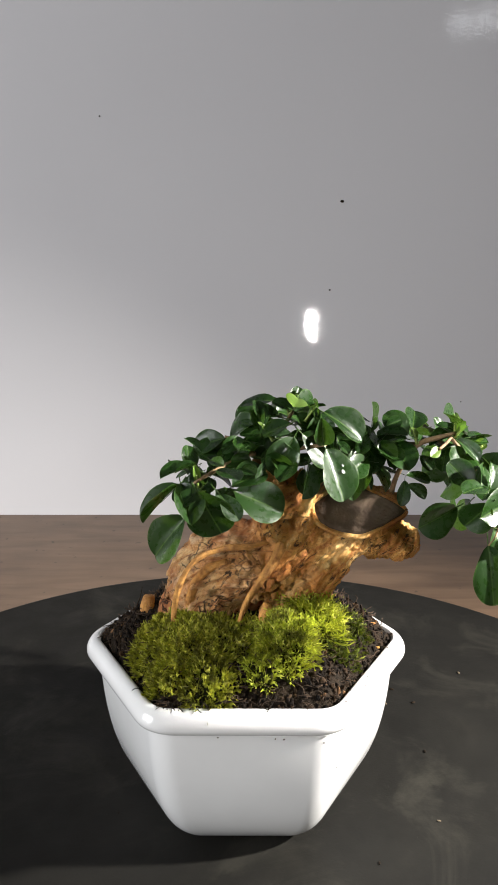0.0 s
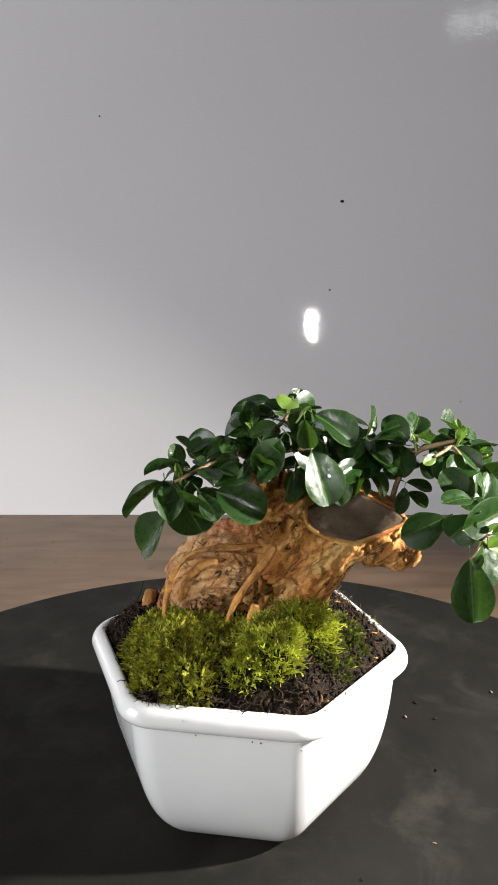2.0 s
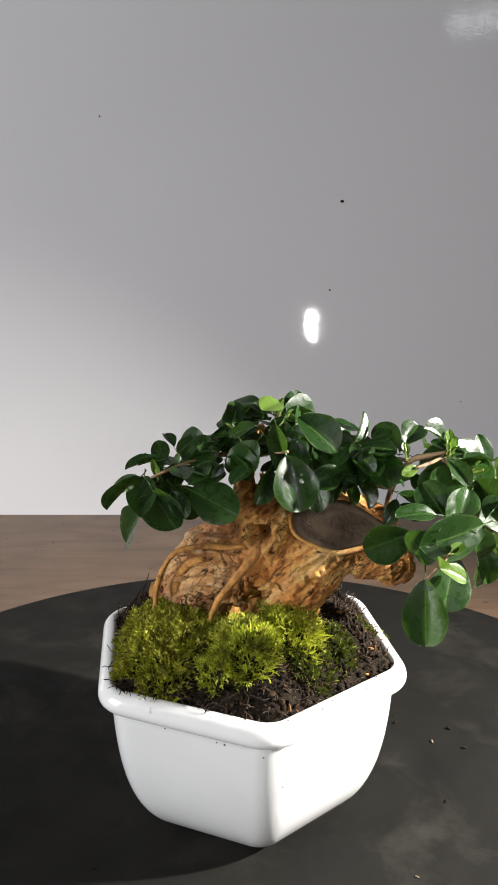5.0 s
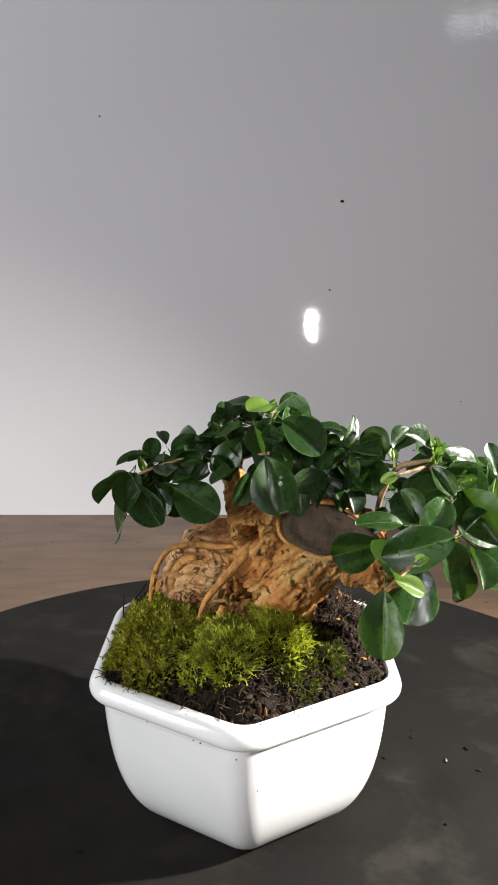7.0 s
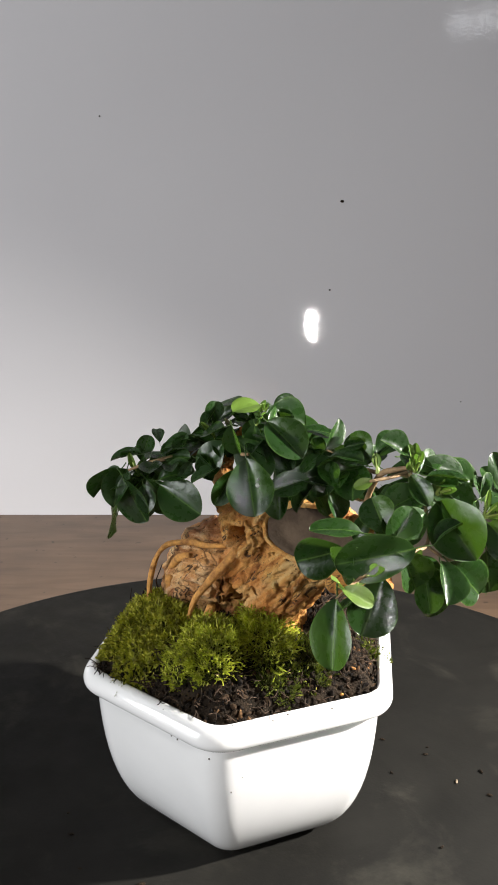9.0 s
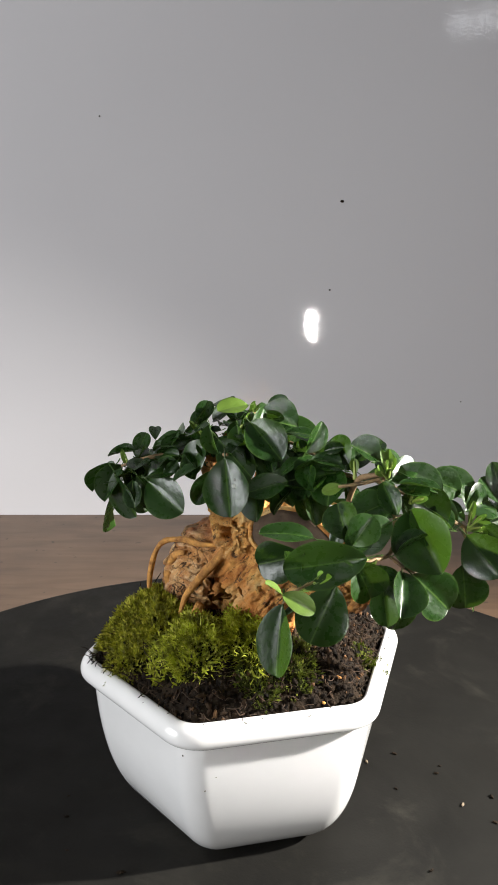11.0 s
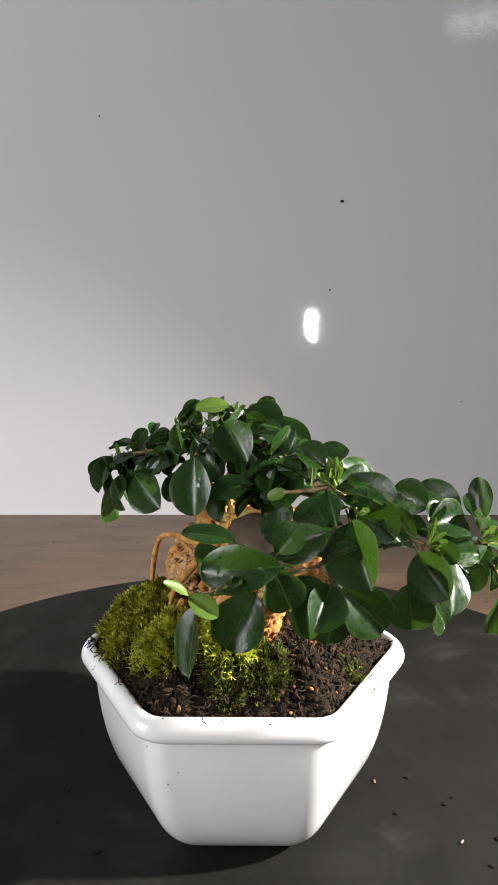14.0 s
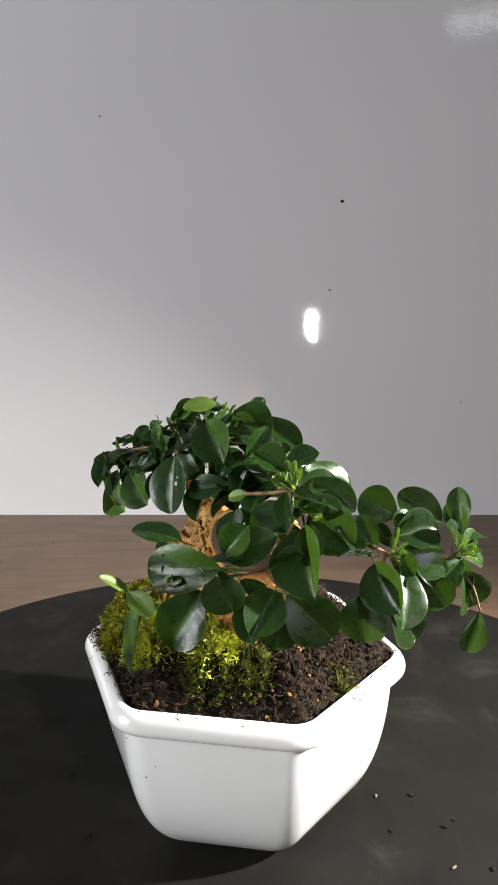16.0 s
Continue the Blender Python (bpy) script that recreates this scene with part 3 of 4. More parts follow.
def build_trunk():
    bm = bmesh.new()
    # the arched left foot
    tube(bm, [(-0.0215, -0.006, 0.084, 0.0150), (-0.0175, -0.008, 0.104, 0.0172), (-0.0095, -0.009, 0.120, 0.0192), (0.002, -0.010, 0.1275, 0.0195), (0.014, -0.010, 0.131, 0.0165)], 4, 18, rough=0.08)
    tube(bm, [(-0.004, 0.004, 0.084, 0.016), (0.004, 0.003, 0.110, 0.016), (0.012, -0.004, 0.130, 0.016)], 4, 16, rough=0.1)
    # the leaning main trunk
    tube(bm, [(0.029, -0.009, 0.084, 0.0150), (0.0305, -0.009, 0.104, 0.0148), (0.034, -0.009, 0.120, 0.0160), (0.044, -0.008, 0.136, 0.0168), (0.058, -0.008, 0.147, 0.0142), (0.070, -0.009, 0.151, 0.0100), (0.079, -0.010, 0.152, 0.0055)], 4, 18, rough=0.08, seed=5)
    # the broken stump on top
    tube(bm, [(0.022, -0.010, 0.124, 0.0150), (0.0245, -0.013, 0.142, 0.0145), (0.028, -0.016, 0.158, 0.0110), (0.0285, -0.0185, 0.1690, 0.0088)], 4, 16, rough=0.2, seed=9)
    tube(bm, [(0.032, -0.009, 0.150, 0.0140), (0.046, -0.005, 0.152, 0.0140), (0.060, -0.003, 0.153, 0.0115), (0.077, -0.006, 0.154, 0.0045)], 4, 16, rough=0.08, seed=3)
    # the knob below the cut limb
    tube(bm, [(0.060, -0.008, 0.142, 0.0085), (0.070, -0.008, 0.1385, 0.0108), (0.079, -0.0075, 0.1365, 0.0102), (0.0868, -0.006, 0.1375, 0.0048)], 4, 14, rough=0.30, seed=4)
    # the thin leader
    tube(bm, [(0.020, -0.016, 0.146, 0.0110), (0.0165, -0.020, 0.160, 0.0072), (0.0145, -0.023, 0.172, 0.0052), (0.015, -0.021, 0.184, 0.0042), (0.022, -0.016, 0.194, 0.0022)], 4, 12, rough=0.15, seed=2)
    me = melt("trunk", bm, 0.00095)
    cut = Vector((0.0585, -0.0180, 0.1545))
    cn = Vector((0.20, -0.86, 0.46)).normalized()
    way = Vector((0.040, 0.004, -0.001))
    cu = (way - cn * way.dot(cn)).normalized()
    cw = cn.cross(cu)
    hole = Vector((0.0232, -0.0285, 0.1478))
    for v in me.vertices:
        c = v.co.copy()
        foot = min(1.0, max(0.0, (0.014 - c.x) / 0.012))
        d = 0.0015 * noise.noise(c * 110) + (0.0013 - 0.0005 * foot) * noise.noise(c * 300) + (0.0008 - 0.0003 * foot) * noise.noise(c * 700)
        # cracks across the foot's plates, long flaking furrows along the leaning trunk
        along, across = c.x * 0.72 + c.z * 0.69, c.z * 0.72 - c.x * 0.69
        furrow = abs(noise.noise(Vector((along * 60, c.y * 150, across * 260))))
        d -= (1 - foot) * 0.0024 * max(0.0, 0.10 - furrow) / 0.10
        plate = abs(noise.noise(Vector((c.x * 150, c.y * 170, c.z * 150 + 7))))
        d -= foot * 0.0011 * max(0.0, 0.12 - plate) / 0.12
        arch = math.hypot(c.x - 0.002, c.z - 0.096) + 0.0016 * noise.noise(c * 60)
        if c.z > 0.09:
            wave = math.sin(arch * 1250)
            d += foot * 0.0011 * wave * abs(wave) * min(1.0, max(0.0, (arch - 0.022) / 0.006))
        # the hollow between the foot and the trunk
        gap = math.hypot((c.x - 0.0135 - (0.135 - c.z) * 0.05) / 0.0075, max(0.0, c.z - 0.118) / 0.008)
        if gap < 1 and c.y < -0.012:
            d -= 0.0055 * (1 - gap * gap)
        v.co = c + v.normal * d
        q = v.co - cut
        if q.dot(cn) > -0.0012 and (q.dot(cu) / 0.0235) ** 2 + (q.dot(cw) / (0.0128 - 0.0050 * max(0.0, q.dot(cu) / 0.0235))) ** 2 < 1:
            v.co -= cn * (q.dot(cn) + 0.0012)
        k = (c - hole).length / 0.0062
        if k < 1:
            v.co += Vector((0, 1, 0.1)) * 0.016 * (1 - k * k)
    link("trunk", me, BARK_M, TREE, "thick cracked orange and tan bark trunk")
    # the smooth cut face
    bm = bmesh.new()
    bmesh.ops.create_uvsphere(bm, u_segments=40, v_segments=20, radius=1)
    for v in bm.verts:
        p = v.co
        r = 1 + 0.06 * noise.noise(p * 2)
        ring = 0.0009 * (1 if p.z > 0 and 0.80 < math.hypot(p.x, p.y) < 0.95 else 0)
        taper = 1 - 0.62 * max(0.0, p.x)
        v.co = cut + cu * p.x * 0.0222 * r + cw * p.y * 0.0114 * r * taper + cn * (p.z * 0.0012 - 0.0008 + ring + 0.0005 * noise.noise(p * 9))
    part("cut_face", bm, CUT_M, TREE, "weathered grey pruning cut on the trunk")
    # the callus that grew round the cut
    bm = bmesh.new()
    ring = []
    for k in range(25):
        a = math.tau * k / 24
        taper = 1 - 0.60 * max(0.0, math.cos(a))
        wob = 1 + 0.05 * noise.noise((math.cos(a) * 3, math.sin(a) * 3, 1))
        ring.append((*(cut + cu * math.cos(a) * 0.0226 * wob + cw * math.sin(a) * 0.0119 * taper * wob - cn * 0.0009), 0.0012 + 0.0004 * noise.noise((k * 0.7, 0, 4))))
    tube(bm, ring, 3, 8, rough=0.35)
    part("callus", bm, BARK_M, TREE, "swollen bark lip round the pruning cut")


def build_splinters():
    """Short broken splinters that stand on the stump."""
    rng = random.Random(12)
    bm = bmesh.new()
    for _ in range(26):
        a, r = rng.uniform(0, math.tau), rng.uniform(0.002, 0.0080)
        x, y = 0.0285 + r * math.cos(a), -0.0185 + r * math.sin(a)
        h = rng.uniform(0.002, 0.0055)
        tube(bm, [(x, y, 0.1660, 0.0012), (x + rng.uniform(-0.0006, 0.0006), y, 0.1700 + h * 0.4, 0.0009), (x + rng.uniform(-0.001, 0.001), y, 0.1700 + h, 0.0003)], 2, 5, rough=0.4, seed=a)
    part("splinters", bm, BARK_M, TREE, "dark splintered top of the broken stump", smooth=False)


build_splinters()


def build_root(points, label="", sides=10):
    bm = bmesh.new()
    tube(bm, [(x, y, z, r * 0.8) for x, y, z, r in points], 5, sides, rough=0.45, seed=points[0][0] * 100)
    part("root", bm, ROOT_M, TREE, label)


build_trunk()
build_root([(-0.0262, -0.0305, 0.092, 0.0015), (-0.0265, -0.0315, 0.107, 0.0016), (-0.0240, -0.0315, 0.122, 0.0016), (-0.0165, -0.0308, 0.1350, 0.0017), (-0.0040, -0.0285, 0.1400, 0.0018), (0.0080, -0.0265, 0.1405, 0.0018), (0.0165, -0.0235, 0.1415, 0.0016)], "long tan root arched over the trunk's foot")
build_root([(-0.0205, -0.0225, 0.092, 0.0026), (-0.0202, -0.0240, 0.108, 0.0028), (-0.0172, -0.0255, 0.121, 0.0028), (-0.0105, -0.0268, 0.1300, 0.0024), (-0.0020, -0.0275, 0.1335, 0.0014)], "tan root ridge along the trunk's foot")
build_root([(0.0225, -0.0240, 0.141, 0.0036), (0.0195, -0.0285, 0.135, 0.0030), (0.0130, -0.0318, 0.126, 0.0022), (0.0065, -0.0345, 0.117, 0.0019), (0.0030, -0.0355, 0.107, 0.0014)], "slanting orange aerial root")
build_root([(-0.0415, -0.0030, 0.088, 0.0040), (-0.0415, -0.0030, 0.098, 0.0046), (-0.0410, -0.0030, 0.1055, 0.0030)], "stubby red-brown root knob in the soil", 8)
build_root([(0.0138, -0.0350, 0.102, 0.0026), (0.0146, -0.0350, 0.1095, 0.0044), (0.0156, -0.0340, 0.1165, 0.0024)], "pale chip of root in the moss", 7)


def build_branch(points, material=TWIG_M, name="branch"):
    bm = bmesh.new()
    thin = 0.46 if name == "branch" else 1.0
    tube(bm, [(x, y, z, r * thin) for x, y, z, r in points], 5, 8, rough=0.3, seed=points[0][1] * 300)
    return part(name, bm, material, TREE)


for row in (
    [(0.016, -0.020, 0.181, 0.0030), (0.006, -0.032, 0.184, 0.0024), (-0.006, -0.046, 0.181, 0.0018), (-0.015, -0.052, 0.177, 0.0012)],
    [(0.014, -0.020, 0.183, 0.0026), (0.006, -0.020, 0.187, 0.0020), (-0.003, -0.014, 0.188, 0.0012)],
    [(0.020, -0.018, 0.190, 0.0024), (0.026, -0.013, 0.197, 0.0018), (0.028, -0.012, 0.202, 0.0010)],
    [(0.018, -0.022, 0.182, 0.0026), (0.030, -0.032, 0.187, 0.0020), (0.040, -0.038, 0.190, 0.0012)],
    [(0.018, -0.016, 0.184, 0.0026), (0.034, -0.010, 0.190, 0.0020), (0.048, -0.006, 0.190, 0.0014), (0.068, -0.006, 0.184, 0.0018), (0.084, -0.011, 0.184, 0.0020)],
    [(0.074, -0.002, 0.147, 0.0040), (0.0745, -0.005, 0.158, 0.0028), (0.077, -0.008, 0.170, 0.0024), (0.084, -0.011, 0.183, 0.0024), (0.0925, -0.014, 0.1875, 0.0022), (0.1000, -0.0155, 0.190, 0.0018)],
    [(0.092, -0.013, 0.187, 0.0020), (0.104, 0.000, 0.178, 0.0018), (0.116, 0.014, 0.167, 0.0016), (0.118, 0.028, 0.163, 0.0013), (0.115, 0.043, 0.162, 0.0010)],
    [(0.098, -0.014, 0.188, 0.0019), (0.107, -0.018, 0.178, 0.0017), (0.114, -0.028, 0.168, 0.0015), (0.115, -0.042, 0.168, 0.0013), (0.109, -0.056, 0.165, 0.0011), (0.107, -0.072, 0.163, 0.0008)],
    [(0.114, -0.030, 0.167, 0.0014), (0.119, -0.027, 0.163, 0.0011), (0.122, -0.020, 0.159, 0.0008)],
    [(0.116, 0.014, 0.167, 0.0014), (0.123, 0.006, 0.162, 0.0011), (0.1245, 0.001, 0.158, 0.0008)],
    [(0.1000, -0.0125, 0.1885, 0.0016), (0.095, -0.0205, 0.1866, 0.0016), (0.0900, -0.0285, 0.1857, 0.0013)],
    [(0.117, 0.040, 0.162, 0.0012), (0.119, 0.048, 0.152, 0.0010), (0.119, 0.053, 0.140, 0.0007)],
    [(0.107, -0.062, 0.164, 0.0009), (0.104, -0.067, 0.160, 0.0008), (0.1012, -0.068, 0.1565, 0.0007)],
):
    build_branch(row)


def leaf_mesh(name, fold, droop, wave, tip_, material):
    """An obovate leaf of length 1 along x, with a folded midrib, a curved blade and a short stalk."""
    bm = bmesh.new()
    nx, ny = 16, 5
    edge = bm.verts.layers.float.new("margin")
    rows = []
    for i in range(nx + 1):
        t = math.sin(math.pi / 2 * i / nx) ** 1.15
        u = t ** (1.22 - 0.25 * tip_)
        half = max(0.008, 0.5 * math.sqrt(max(0.0, 1 - (2 * u - 1) ** 2)) * min(1.0, 0.74 + 0.5 * t))
        row = []
        for j in range(-ny, ny + 1):
            s = math.sin(math.pi / 2 * j / ny)
            y = s * half
            z = fold * abs(y) - droop * t * t + wave * math.sin(t * 7 + (1.5 if s > 0 else 0)) * abs(s) ** 2 * 0.5 - 0.05 * abs(s) ** 3 * half * 2
            v = bm.verts.new((t, y, z))
            v[edge] = max(abs(s), (t - 0.9) * 10)
            row.append(v)
        rows.append(row)
    for a, b in zip(rows, rows[1:]):
        for k in range(2 * ny):
            bm.faces.new((a[k], b[k], b[k + 1], a[k + 1]))
    tube(bm, [(-0.20, 0, 0.03, 0.020), (-0.08, 0, -0.005, 0.017), (0.06, 0, -0.012, 0.015), (0.5, 0, -0.25 * droop - 0.008, 0.009)], 3, 5)
    me = bpy.data.meshes.new(name)
    bm.to_mesh(me)
    bm.free()
    me.materials.append(material)
    me.polygons.foreach_set("use_smooth", [True] * len(me.polygons))
    return me


OLD = [leaf_mesh("leaf", f, d, w, t, LEAF_M) for f, d, w, t in ((0.42, 0.14, 0.05, 0.2), (0.58, 0.24, 0.06, 0.0), (0.30, 0.32, 0.08, 0.3), (0.80, 0.14, 0.06, 0.2), (0.36, 0.10, 0.06, 0.1))]
YOUNG = [leaf_mesh("leaf", f, d, w, t, YOUNG_M) for f, d, w, t in ((0.45, 0.12, 0.03, 0.6), (0.30, 0.2, 0.05, 0.5))]


def leaf(base, tip, width, face, shape=0, young=False):
    """A leaf from the end of its stalk to its tip, its upper side turned towards face."""
    base, tip = Vector(base), Vector(tip)
    x = tip - base
    L = x.length
    x.normalize()
    z = Vector(face).normalized() + Vector([RNG.uniform(-0.3, 0.3) for _ in range(3)])
    z = (z - x * z.dot(x)).normalized()
    y = z.cross(x)
    me = (YOUNG if young else OLD)[shape % (2 if young else 5)]
    ob = new("leaf", me)
    ob.parent = TREE
    m = Matrix((x, y, z)).transposed().to_4x4()
    m.translation = base
    ob.matrix_local = m @ Matrix.Diagonal((L, width * 0.95, (L + width) / 2, 1))
    return ob


F0, F1, F2, UP = (0.1, -0.9, 0.5), (0.5, -0.8, 0.4), (0.8, -0.6, 0.35), (0.1, -0.25, 1)
FU = (0.3, -0.6, 0.75)
SCAR_M = plain("leaf_scar", (0.05, 0.06, 0.05), (0.45, 0.47, 0.42), 12, 0.5, 0.2, 0.0002)
# leaves of the low left spray
for row in (
    ((-0.0178, -0.0548, 0.1640), (-0.0337, -0.0480, 0.1441), 0.0190, (-0.3, -0.8, 0.5), 0),
    ((-0.0207, -0.0515, 0.1766), (-0.0366, -0.0555, 0.1630), 0.0110, (-0.5, -0.2, 0.8), 3),
    ((-0.0202, -0.0484, 0.1760), (-0.0147, -0.0623, 0.1640), 0.0135, (0.5, -0.6, 0.5), 3),
    ((-0.0130, -0.0572, 0.1755), (-0.0035, -0.0548, 0.1560), 0.0210, (-0.1, -0.9, 0.4), 4),
    ((0.0015, -0.0495, 0.1730), (0.0225, -0.0490, 0.1645), 0.0185, (0.1, -0.8, 0.6), 0),
    ((0.0008, -0.0493, 0.1750), (0.0144, -0.0442, 0.1817), 0.0140, (0.1, -0.8, 0.6), 1),
    ((-0.0169, -0.0419, 0.1820), (-0.0280, -0.0509, 0.1812), 0.0085, UP, 1),
    ((-0.0133, -0.0305, 0.1770), (-0.0230, -0.0328, 0.1816), 0.0100, (-0.2, -0.4, 0.9), 2),
    ((-0.0100, -0.0520, 0.1770), (-0.0180, -0.0380, 0.1690), 0.0150, (-0.2, -0.6, 0.7), 1),
    ((-0.0060, -0.0500, 0.1740), (0.0040, -0.0430, 0.1600), 0.0150, (0.1, -0.8, 0.4), 0),
    ((-0.0040, -0.0540, 0.1730), (0.0040, -0.0590, 0.1640), 0.0095, (0.3, -0.7, 0.5), 4),
    ((-0.0150, -0.0500, 0.1700), (-0.0200, -0.0400, 0.1530), 0.0140, (-0.4, -0.6, 0.4), 2),
    ((-0.0100, -0.0460, 0.1800), (0.0020, -0.0380, 0.1760), 0.0140, UP, 2),
):
    leaf(*row)
# the leaf with a pale scar
scarred = leaf((0.0398, -0.0390, 0.1886), (0.0488, -0.0452, 0.1680), 0.0200, F1, 0)
for x, y, r in ((0.50, 0.17, 0.045), (0.40, 0.20, 0.028)):
    bm = bmesh.new()
    bmesh.ops.create_icosphere(bm, subdivisions=2, radius=1)
    for v in bm.verts:
        v.co = Vector((x + v.co.x * r, y + v.co.y * r * 1.3, 0.28 * y - 0.12 * x * x + 0.012 + v.co.z * 0.012))
    part("scar", bm, SCAR_M, scarred, "small pale insect scar")
# leaves of the crown over the trunk
for row in (
    ((0.0400, -0.0256, 0.2013), (0.0586, -0.0272, 0.1914), 0.0175, (0.3, -0.7, 0.7), 1),
    ((0.0274, -0.0109, 0.1989), (0.0400, 0.0030, 0.1965), 0.0190, (0.6, -0.6, 0.6), 3),
    ((0.0191, 0.0060, 0.1957), (0.0405, 0.0148, 0.1906), 0.0150, (0.4, -0.5, 0.8), 2),
    ((0.0201, -0.0160, 0.2047), (0.0043, -0.0168, 0.2061), 0.0120, UP, 2),
    ((0.0126, -0.0093, 0.2017), (0.0026, -0.0157, 0.1963), 0.0100, FU, 1),
    ((0.0272, -0.0020, 0.1970), (0.0317, 0.0023, 0.2080), 0.0100, (0.3, -0.9, 0.2), 0),
    ((0.0123, -0.0290, 0.1982), (-0.0032, -0.0180, 0.1895), 0.0150, (-0.3, -0.6, 0.8), 1),
    ((-0.0027, -0.0256, 0.1899), (-0.0176, -0.0222, 0.1854), 0.0130, (-0.1, -0.7, 0.7), 0),
    ((-0.0025, -0.0218, 0.1860), (-0.0145, -0.0295, 0.1838), 0.0130, FU, 4),
    ((0.0265, -0.0369, 0.1928), (0.0184, -0.0456, 0.1800), 0.0150, (0.1, -0.8, 0.5), 2),
    ((0.0250, -0.0349, 0.1985), (0.0130, -0.0362, 0.1942), 0.0115, FU, 4),
    ((0.0371, -0.0447, 0.2028), (0.0389, -0.0427, 0.1905), 0.0090, F0, 3),
    ((0.0357, -0.0288, 0.2000), (0.0368, -0.0283, 0.1893), 0.0105, F1, 0),
    ((0.0300, -0.0340, 0.1940), (0.0450, -0.0300, 0.1800), 0.0160, F1, 4),
    ((0.0440, -0.0220, 0.1930), (0.0540, -0.0200, 0.1770), 0.0170, F1, 0),
    ((0.0560, -0.0150, 0.1900), (0.0680, -0.0170, 0.1750), 0.0170, F1, 4),
    ((0.0480, -0.0130, 0.1960), (0.0620, -0.0080, 0.1980), 0.0140, UP, 2),
    ((0.0200, -0.0260, 0.1960), (0.0080, -0.0300, 0.1830), 0.0140, F0, 1),
    ((0.0080, -0.0280, 0.1880), (-0.0040, -0.0360, 0.1800), 0.0140, FU, 0),
    ((0.0200, -0.0140, 0.1980), (0.0100, 0.0020, 0.1940), 0.0150, UP, 1),
    ((0.0640, -0.0100, 0.1860), (0.0600, -0.0220, 0.1740), 0.0150, F1, 1),
    ((0.0720, -0.0100, 0.1860), (0.0790, -0.0230, 0.1760), 0.0160, F1, 0),
):
    leaf(*row)
# leaves of the long side branch, near its fork
for row in (
    ((0.0985, -0.0164, 0.1948), (0.0929, -0.0251, 0.2018), 0.0115, (0.4, -0.6, 0.6), 3),
    ((0.0900, -0.0060, 0.1907), (0.0900, 0.0160, 0.1880), 0.0140, (0.6, -0.3, 0.8), 2),
    ((0.1007, -0.0096, 0.1907), (0.1144, 0.0024, 0.1851), 0.0125, (0.4, -0.3, 0.9), 1),
    ((0.1058, -0.0161, 0.1818), (0.0984, -0.0301, 0.1777), 0.0150, FU, 0),
    ((0.1106, -0.0245, 0.1767), (0.1082, -0.0418, 0.1722), 0.0140, (0.7, -0.4, 0.6), 2),
    ((0.1022, -0.0373, 0.1710), (0.0935, -0.0341, 0.1819), 0.0140, F1, 0),
    ((0.1084, -0.0420, 0.1719), (0.1124, -0.0368, 0.1819), 0.0120, F2, 1),
    ((0.1032, -0.0095, 0.1804), (0.1187, -0.0008, 0.1742), 0.0190, (0.7, -0.5, 0.6), 0),
    ((0.1103, -0.0145, 0.1782), (0.1290, -0.0212, 0.1630), 0.0215, F2, 3),
    ((0.1091, 0.0218, 0.1777), (0.1016, 0.0111, 0.1838), 0.0150, (0.5, -0.5, 0.5), 4),
    ((0.0800, -0.0110, 0.1890), (0.0700, -0.0120, 0.1980), 0.0130, F1, 2),
    ((0.0820, -0.0090, 0.1900), (0.0860, 0.0010, 0.1985), 0.0120, F1, 1),
    ((0.0760, -0.0110, 0.1850), (0.0660, -0.0220, 0.1830), 0.0130, FU, 0),
):
    leaf(*row)
# leaves that hang from its front end
for row in (
    ((0.1012, -0.0677, 0.1567), (0.1035, -0.0745, 0.1340), 0.0170, (0.25, -0.9, 0.2), 4),
    ((0.1179, -0.0464, 0.1716), (0.1036, -0.0686, 0.1686), 0.0170, (0.6, -0.6, 0.6), 2),
    ((0.0930, -0.0500, 0.1664), (0.0770, -0.0570, 0.1593), 0.0170, F1, 4),
    ((0.1031, -0.0606, 0.1712), (0.0945, -0.0570, 0.1600), 0.0150, F0, 0),
    ((0.1022, -0.0543, 0.1758), (0.0921, -0.0680, 0.1814), 0.0100, (0.3, -0.3, 1), 2),
    ((0.1085, -0.0502, 0.1600), (0.1085, -0.0620, 0.1430), 0.0190, F2, 4),
    ((0.1131, -0.0468, 0.1694), (0.1183, -0.0428, 0.1560), 0.0150, (0.7, -0.6, 0.3), 3),
    ((0.1193, -0.0287, 0.1618), (0.1290, -0.0400, 0.1530), 0.0145, (0.8, 0.1, 0.5), 3),
    ((0.1160, -0.0250, 0.1560), (0.1200, -0.0280, 0.1400), 0.0150, F2, 2),
    ((0.1209, -0.0252, 0.1607), (0.1300, -0.0130, 0.1465), 0.0185, (0.7, -0.6, 0.5), 0),
):
    leaf(*row)
